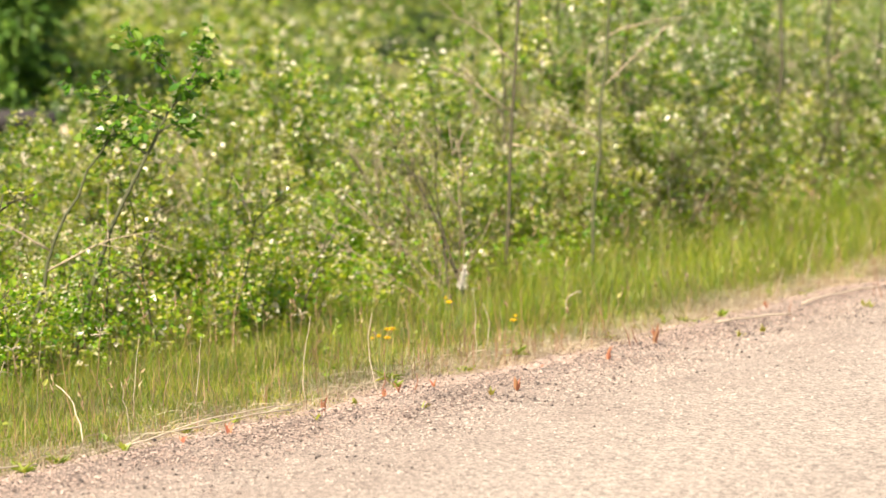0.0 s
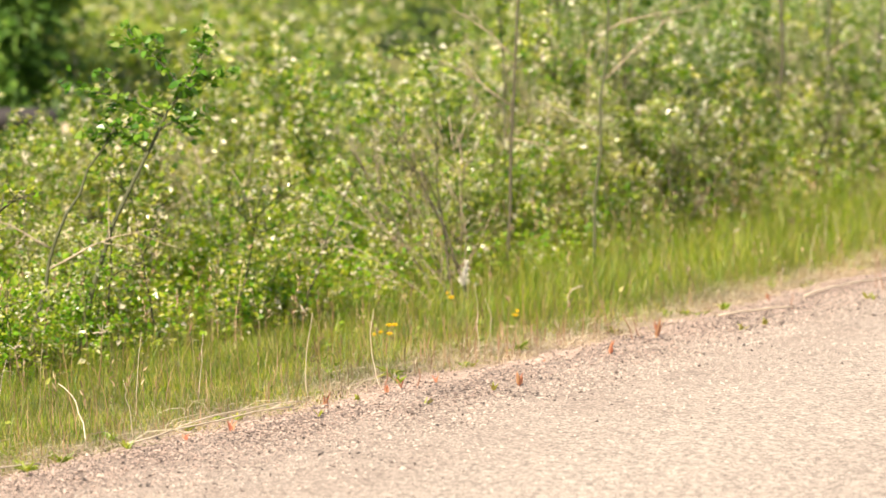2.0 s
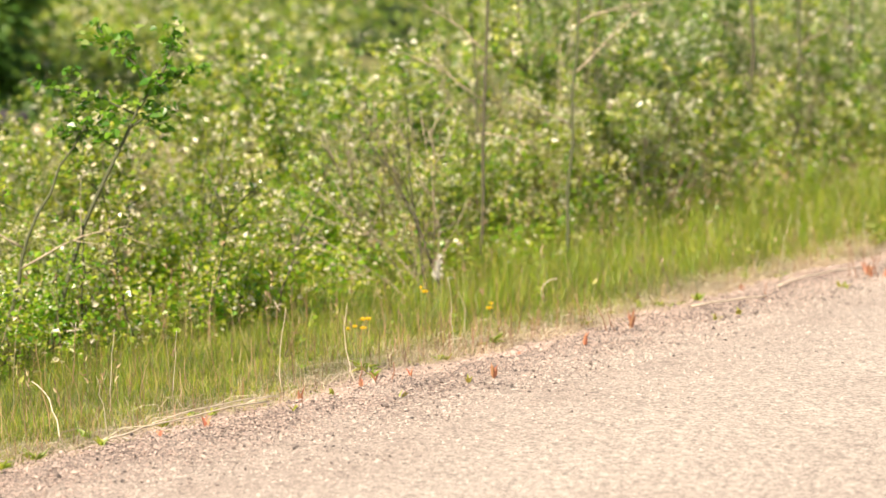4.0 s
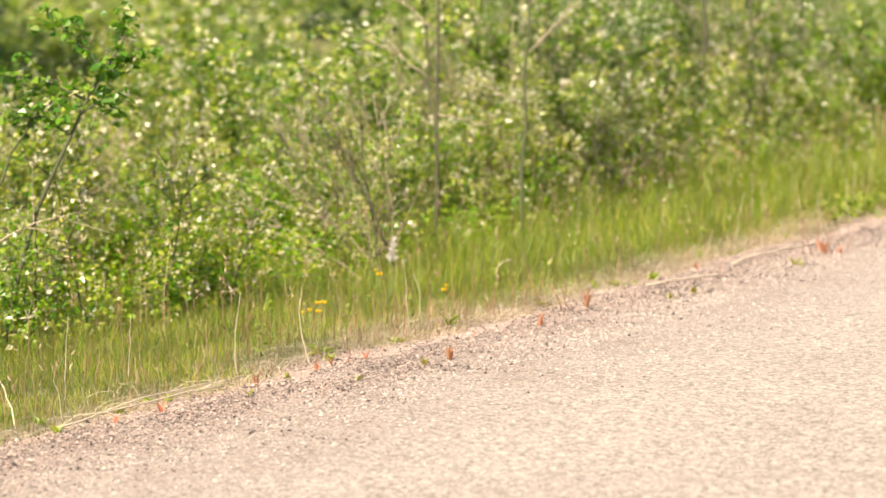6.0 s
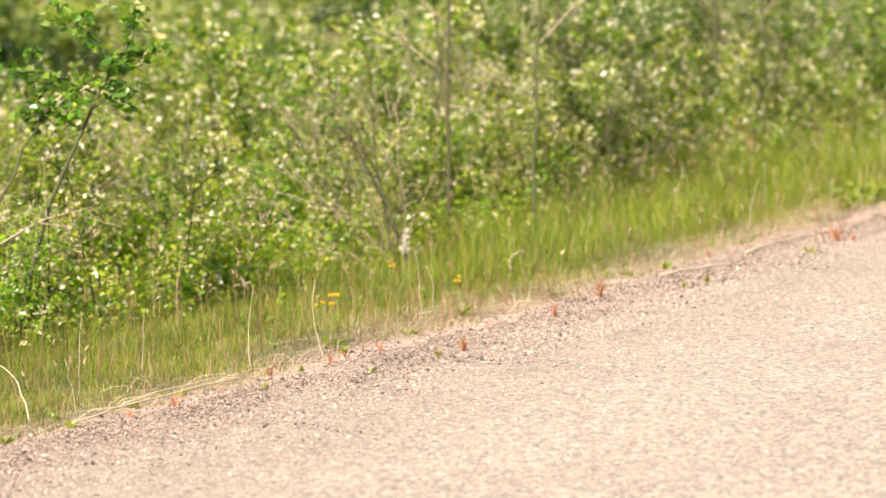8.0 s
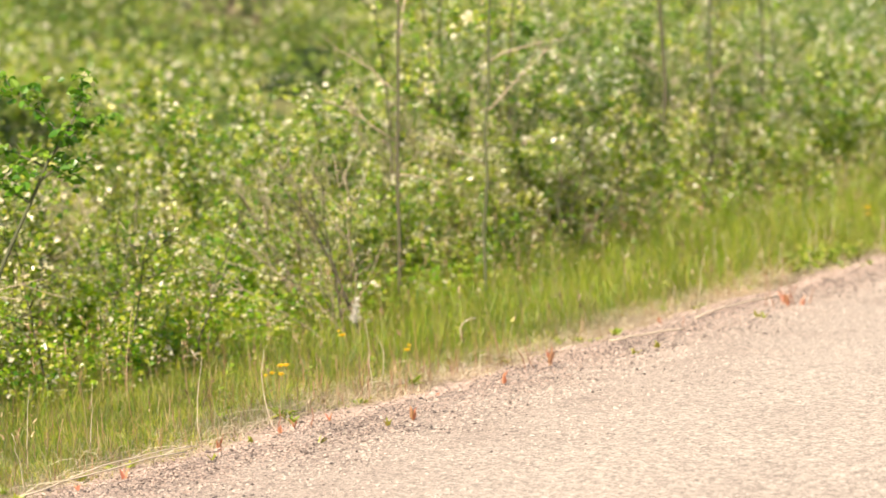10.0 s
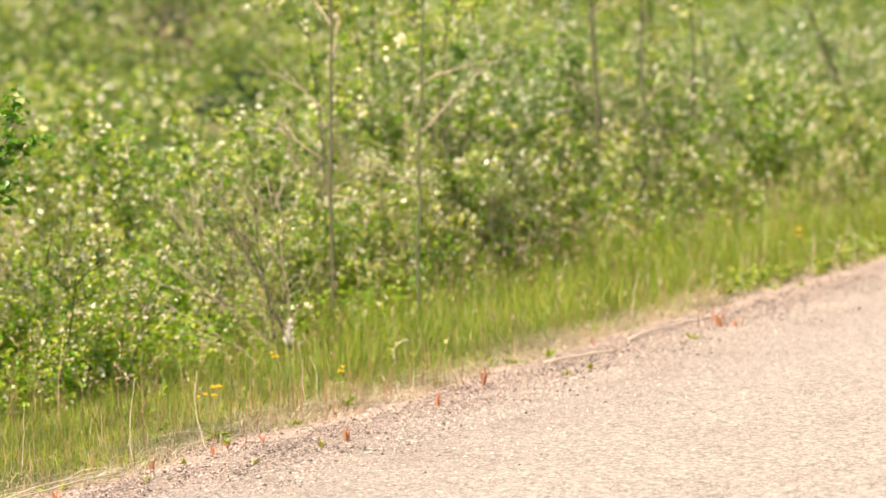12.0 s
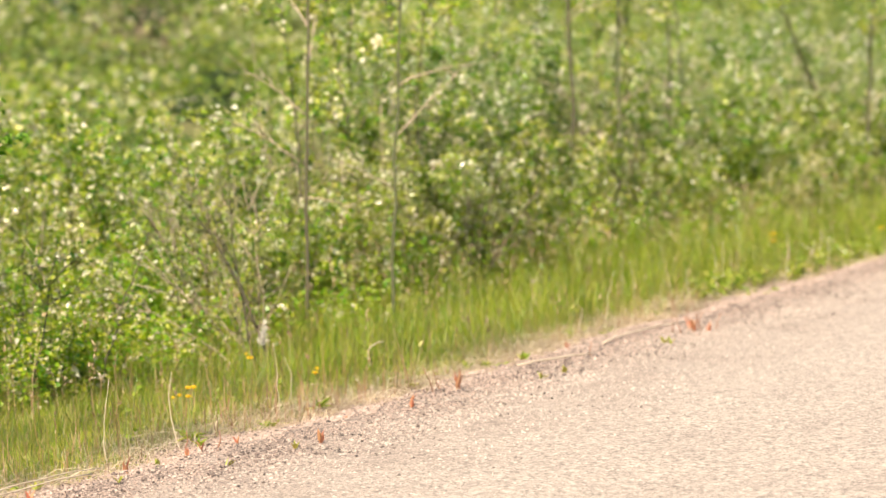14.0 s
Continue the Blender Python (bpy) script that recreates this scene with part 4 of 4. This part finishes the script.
# Bushes added where shaded gaps in the scrub look dark.
for x, y, width, height in SHADE_BUSHES:
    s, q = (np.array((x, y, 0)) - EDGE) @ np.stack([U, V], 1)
    shade_bush(x, y, float(ground_z(s, q)) - 0.05, width, height)


# ---------------------------------------------------------------- small plants along the edge
def flower_plant(s, q, heads, height):
    top = new("yellow_flower")
    top.location = place(s, q)
    tagged(top, "yellow daisy-like flower on a thin stalk", "flower", "yellow flowers")
    for dx, dy, dz, r in heads:
        tip = np.array((dx, dy, height + dz))
        b = Build()
        b.tube(bent((0, 0, -0.02), tip, (dx * 0.2, dy * 0.2, 0), 5), 0.0025, 0.0015, 5)
        stem = part("stem", b.done("stem", STALK, True), top)
        b = Build()
        n = 16
        a = np.linspace(0, 6.283, n, endpoint=False)
        for ring, lift, k in ((1.0, 0.1, 1.0), (0.7, 0.5, 0.8)):
            out = np.stack([np.cos(a + ring), np.sin(a + ring), np.full(n, lift)], 1)
            b.leaves(np.repeat(tip[None], n, 0), out, np.tile((0, 0, 1.0), (n, 1)), r * k, r * 0.42, 0.2)
        b.tube([tip - (0, 0, 0.008), tip + (0, 0, 0.006)], r * 0.35, r * 0.3, 8)
        part("flower_head", b.done("flower_head", PETAL), top)
    b = Build()
    n = 9
    a = rng.uniform(0, 6.283, n)
    b.leaves(np.zeros((n, 3)) + (0, 0, 0.01), np.stack([np.cos(a), np.sin(a), rng.uniform(0.2, 1.4, n)], 1), np.tile((0, 0, 1.0), (n, 1)), rng.uniform(0.05, 0.11, n), 0.018, 0.3)
    part("leaves", b.done("leaves", WEED), top)


flower_plant(2.86, 0.27, [(-0.03, 0, 0.0, 0.016), (0.01, 0.02, 0.03, 0.02), (0.035, -0.01, 0.035, 0.02), (0.012, -0.02, -0.005, 0.019), (-0.06, 0, -0.01, 0.012)], 0.21)
flower_plant(4.07, 0.69, [(0, 0, 0, 0.024), (-0.02, 0.02, 0.02, 0.012)], 0.27)
flower_plant(3.83, 0.16, [(0, 0, 0, 0.021), (0.012, 0.01, 0.02, 0.014)], 0.19)
flower_plant(11.09, 0.5, [(0, 0, 0.02, 0.036), (0.0, 0, -0.03, 0.028)], 0.28)
flower_plant(13.35, 0.4, [(0, 0, 0, 0.036)], 0.18)


def small_weed(name, label, s, q, n, length, width, rise, material, category="weed", group="edge weeds"):
    top = new(name)
    top.location = place(s, q) if q > edge_wave(s) else Vector((*(EDGE + s * U + q * V)[:2], 0.0))
    tagged(top, label, category, group)
    a = rng.uniform(0, 6.283, n)
    way = np.stack([np.cos(a), np.sin(a), rng.uniform(0.5, 1.6, n) * rise], 1)
    b = Build()
    b.leaves(rng.normal(0, 0.006, (n, 3)) * (1, 1, 0), way, rng.normal(0, 0.2, (n, 3)) + (0, 0, 1), length * rng.uniform(0.6, 1.15, n), width * rng.uniform(0.7, 1.2, n), 0.25)
    part("leaves", b.done("leaves", material), top)
    b = Build()
    b.tube(bent((0, 0, -0.02), (0.004, 0.003, length * 0.5 * rise / (1 + rise)), (0, 0, 0), 4), 0.0025, 0.0015, 5)
    part("stem", b.done("stem", DRYSTALK if material is RUST else STALK, True), top)


for s, q, n, length, rise in ((2.75, -0.51, 5, 0.075, 6), (4.45, -0.30, 4, 0.11, 9), (4.52, -0.27, 3, 0.09, 7), (3.84, -0.37, 4, 0.07, 5), (2.43, -0.09, 3, 0.06, 6), (2.29, -0.11, 3, 0.05, 5), (1.97, -0.02, 3, 0.075, 9), (2.65, -0.14, 3, 0.045, 6),
                               (1.16, -0.12, 3, 0.065, 6), (0.90, -0.10, 3, 0.04, 4), (7.09, -0.50, 5, 0.09, 6), (7.10, -0.59, 4, 0.07, 4), (7.2, -0.42, 4, 0.08, 5), (6.34, -0.02, 4, 0.06, 5), (3.62, -0.14, 2, 0.03, 4)):
    small_weed("red_weed", "small rust-red weed sprouting from the gravel", s, q, n, length, 0.019, rise, RUST)
for s, q, n, length in ((5.65, -0.08, 14, 0.06), (7.01, 0.05, 12, 0.06), (0.37, 0.08, 14, 0.07), (0.2, 0.12, 10, 0.06),
                       (10.27, 0.32, 16, 0.10), (10.05, 0.45, 14, 0.10), (10.6, 0.35, 14, 0.09), (11.63, 0.38, 16, 0.10), (9.6, 0.35, 12, 0.08), (11.1, 0.4, 14, 0.09), (4.7, 0.1, 12, 0.06), (3.3, 0.08, 10, 0.05), (2.7, 0.1, 9, 0.05), (1.2, 0.12, 9, 0.06)):
    small_weed("green_weed", "low bright green weed at the edge of the gravel", s, q, n, length, 0.017, 1.3, WEED)
for s, q, n, length in ((4.94, -0.53, 6, 0.05), (5.19, -0.55, 6, 0.055), (2.58, -0.48, 5, 0.045), (2.11, -0.44, 4, 0.04), (2.05, -0.12, 4, 0.045), (1.63, -0.22, 4, 0.045), (6.53, -0.55, 6, 0.05), (6.49, -0.6, 5, 0.05)):
    small_weed("yellowing_weed", "small yellowing weed rooted in the gravel", s, q, n, length, 0.015, 2.0, FADED)

for k in range(26):
    small_weed("green_weed", "low bright green weed at the edge of the gravel", rng.uniform(-0.3, 11), rng.uniform(-0.12, 0.3), int(rng.integers(6, 14)), rng.uniform(0.03, 0.06), 0.016, rng.uniform(0.7, 1.6), WEED if k % 3 else YOUNG)


def stem_thing(name, label, category, points, r0, r1, material, group=""):
    b = Build()
    b.tube(points, r0, r1, 6)
    tagged(new(name, b.done(name, material, True)), label, category, group)


def lying(s0, q0, s1, q1, sag, z=0.006):
    a, b = EDGE + s0 * U + q0 * V, EDGE + s1 * U + q1 * V
    return bent(a + (0, 0, z), b + (0, 0, z), sag, 9, 0.0025)


stem_thing("fallen_stick", "long pale dry stem lying along the road edge", "twig", lying(5.35, -0.19, 5.92, -0.37, (0.01, 0.01, 0.004), 0.012), 0.0065, 0.005, DRYSTALK, "fallen stems")
stem_thing("fallen_stick", "long pale dry stem lying along the road edge", "twig", lying(6.38, -0.23, 7.5, -0.26, (-0.02, 0.02, 0.008), 0.012), 0.007, 0.005, DRYSTALK, "fallen stems")
stem_thing("fallen_stick", "thin straw stem lying along the gravel", "twig", lying(0.7, 0.03, 1.75, 0.0, (0.0, 0.03, 0.01)), 0.004, 0.003, DRYSTALK, "fallen stems")
stem_thing("fallen_stick", "thin straw stem lying along the gravel", "twig", lying(1.1, 0.1, 1.9, 0.06, (0.0, -0.03, 0.02)), 0.003, 0.002, DRYSTALK, "fallen stems")
stem_thing("fallen_stick", "pale dry root lying on the gravel", "twig", lying(-0.4, 0.0, 0.2, 0.03, (0.0, 0.03, 0.02)), 0.006, 0.003, DRYSTALK, "fallen stems")


def upright(s, q, top, sag):
    p = np.array(place(s, q))
    return bent(p - (0, 0, 0.02), p + top, sag, 8, 0.003)


stem_thing("dry_stalk", "bleached dry stalk leaning over the grass", "stalk", upright(0.73, 0.26, (-0.14, 0.2, 0.22), (0.02, 0, 0.04)), 0.0032, 0.0022, DRYSTALK, "dry stalks")
stem_thing("dry_stalk", "curled pale dry stalk", "stalk", upright(5.5, 0.8, (0.07, 0.02, 0.17), (-0.05, 0, 0.05)), 0.004, 0.003, DRYSTALK, "dry stalks")
for s, q, top in ((11.6, 0.45, (0.12, 0.1, 0.2)), (11.9, 0.42, (-0.16, 0.05, 0.16)), (12.3, 0.4, (0.3, 0.1, 0.1)), (12.0, 0.5, (0.05, 0.0, 0.26)), (12.6, 0.45, (-0.2, 0.1, 0.14))):
    stem_thing("dry_stalk", "bent bleached stalk among green weeds", "stalk", upright(s, q, top, (0.02, 0, 0.03)), 0.0035, 0.002, DRYSTALK, "dry stalks")
for k in range(70):
    s, q = rng.uniform(-0.5, 13), rng.uniform(0.05, 0.9)
    stem_thing("dry_stalk", "thin upright dry stalk", "stalk", upright(s, q, (rng.normal(0, 0.05), rng.normal(0, 0.05), rng.uniform(0.15, 0.4)), rng.normal(0, 0.015, 3)), 0.0022, 0.001, DRYSTALK if k % 3 == 0 else SEED, "dry stalks")


for s, q, h, lean in ((7.00, -0.46, 0.20, -0.05), (7.05, -0.52, 0.15, 0.03), (7.10, -0.55, 0.22, -0.07), (7.16, -0.48, 0.12, 0.05), (7.22, -0.58, 0.10, 0.04), (7.07, -0.37, 0.16, 0.005), (5.93, -0.36, 0.08, 0.0), (7.45, -0.3, 0.15, 0.02), (4.40, -0.24, 0.12, -0.05), (4.30, -0.26, 0.14, -0.06), (2.35, -0.06, 0.10, 0.01), (2.52, -0.12, 0.08, 0.01)):
    stem_thing("dry_stalk", "short reddish dead stem standing in the gravel", "stalk", bent((*(EDGE + s * U + q * V)[:2], -0.02), (*(EDGE + s * U + q * V + (lean, 0, 0))[:2], h), (0, 0, 0), 6, 0.003), 0.0036, 0.002, REDSTEM, "dry stalks")


def fluffy_plant(s, q, height):
    top = new("fluffy_seed_plant")
    top.location = place(s, q)
    tagged(top, "plant gone to white fluffy seed", "plant")
    b = Build()
    b.tube(bent((0, 0, -0.02), (0.01, 0, height), (0.01, 0, 0), 5), 0.003, 0.002, 5)
    part("stem", b.done("stem", STALK, True), top)
    b = Build()
    n = 260
    t = rng.uniform(0, 1, n)
    at = np.stack([0.01 + 0.025 * t + rng.normal(0, 0.011, n) * (1.1 - 0.7 * t), rng.normal(0, 0.011, n) * (1.1 - 0.7 * t), height - 0.03 + 0.12 * t ** 1.4], 1)
    b.leaves(at, rng.normal(0, 1, (n, 3)) + (0, 0, 0.8), rng.normal(0, 1, (n, 3)), 0.02, 0.004)
    part("seed_head", b.done("seed_head", FLUFF), top)


fluffy_plant(4.81, 1.1, 0.27)


def dried_umbel(s, q, height, lean):
    """A dead weed: a stalk with a small star of rays."""
    top = new("dried_weed")
    top.location = place(s, q)
    tagged(top, "dead brown weed with a star-shaped seed head", "weed", "dead weeds")
    tip = np.array((lean, 0.0, height))
    b = Build()
    b.tube(bent((0, 0, -0.02), tip, (lean * 0.2, 0, 0), 6, 0.003), 0.003, 0.002, 5)
    part("stem", b.done("stem", SEED, True), top)
    b = Build()
    b.tube([tip - (0, 0, 0.004), tip + (0, 0, 0.004)], 0.004, 0.003, 6)
    for k in range(9):
        way = unit(np.array((rng.normal(0, 1), rng.normal(0, 1), rng.uniform(-0.3, 0.9))))
        b.tube(bent(tip, tip + way * rng.uniform(0.025, 0.055), (0, 0, 0.004), 3), 0.0022, 0.0012, 4, True)
    part("seed_head", b.done("seed_head", DRYSTALK, True), top)


for s, q, h, lean in ((2.0, 1.3, 0.28, 0.03), (1.75, 1.5, 0.22, -0.05), (0.9, 1.4, 0.3, 0.04), (0.4, 0.9, 0.26, -0.03), (3.4, 1.2, 0.25, 0.05), (7.7, 0.9, 0.3, 0.04)):
    dried_umbel(s, q, h, lean)


def leafy_forb(s, q, height, leaves, size):
    """A broad-leaved herb standing in the grass."""
    top = new("leafy_herb")
    top.location = place(s, q)
    tagged(top, "leafy green herb growing in the verge grass", "plant", "verge herbs")
    tip = np.array((rng.normal(0, 0.03), rng.normal(0, 0.03), height))
    line = bent((0, 0, -0.02), tip, rng.normal(0, 0.01, 3), 5)
    b = Build()
    b.tube(line, 0.003, 0.0015, 5)
    part("stem", b.done("stem", STALK, True), top)
    b = Build()
    leaves_along(b, [line], leaves / height, size, 0.5, 0.012, 0.1)
    part("leaves", b.done("leaves", WEED), top)


for k in range(60):
    s = rng.uniform(-0.5, 14)
    leafy_forb(s, rng.uniform(0.2, 1.9), rng.uniform(0.10, 0.34), int(rng.integers(8, 20)), rng.uniform(0.02, 0.038))
for k in range(60):
    leafy_forb(rng.uniform(8.6, 15.0), 0.1 + rng.exponential(0.22), rng.uniform(0.07, 0.18), int(rng.integers(12, 24)), rng.uniform(0.04, 0.065))


def build_brown_pebbles():
    """Darker stones washed together in streaks along the worn strip of the road."""
    n = 9000
    s, q = rng.uniform(-0.5, 13, n), -0.05 - rng.gamma(2.4, 0.2, n)
    streak = np.sin(1.9 * s + 5 * q) + np.sin(4.3 * s - 7 * q + 1.0) + rng.normal(0, 0.7, n) > 0.9
    s, q = s[streak], q[streak]
    size = np.clip(rng.lognormal(-5.25, 0.35, len(s)), 0.003, 0.011)
    stones(s, q, 0.004 + size * 0.25, size, "brown_pebbles", "brown pebbles in streaks along the worn road edge", "gravel", BROWNSTONE)


build_brown_pebbles()
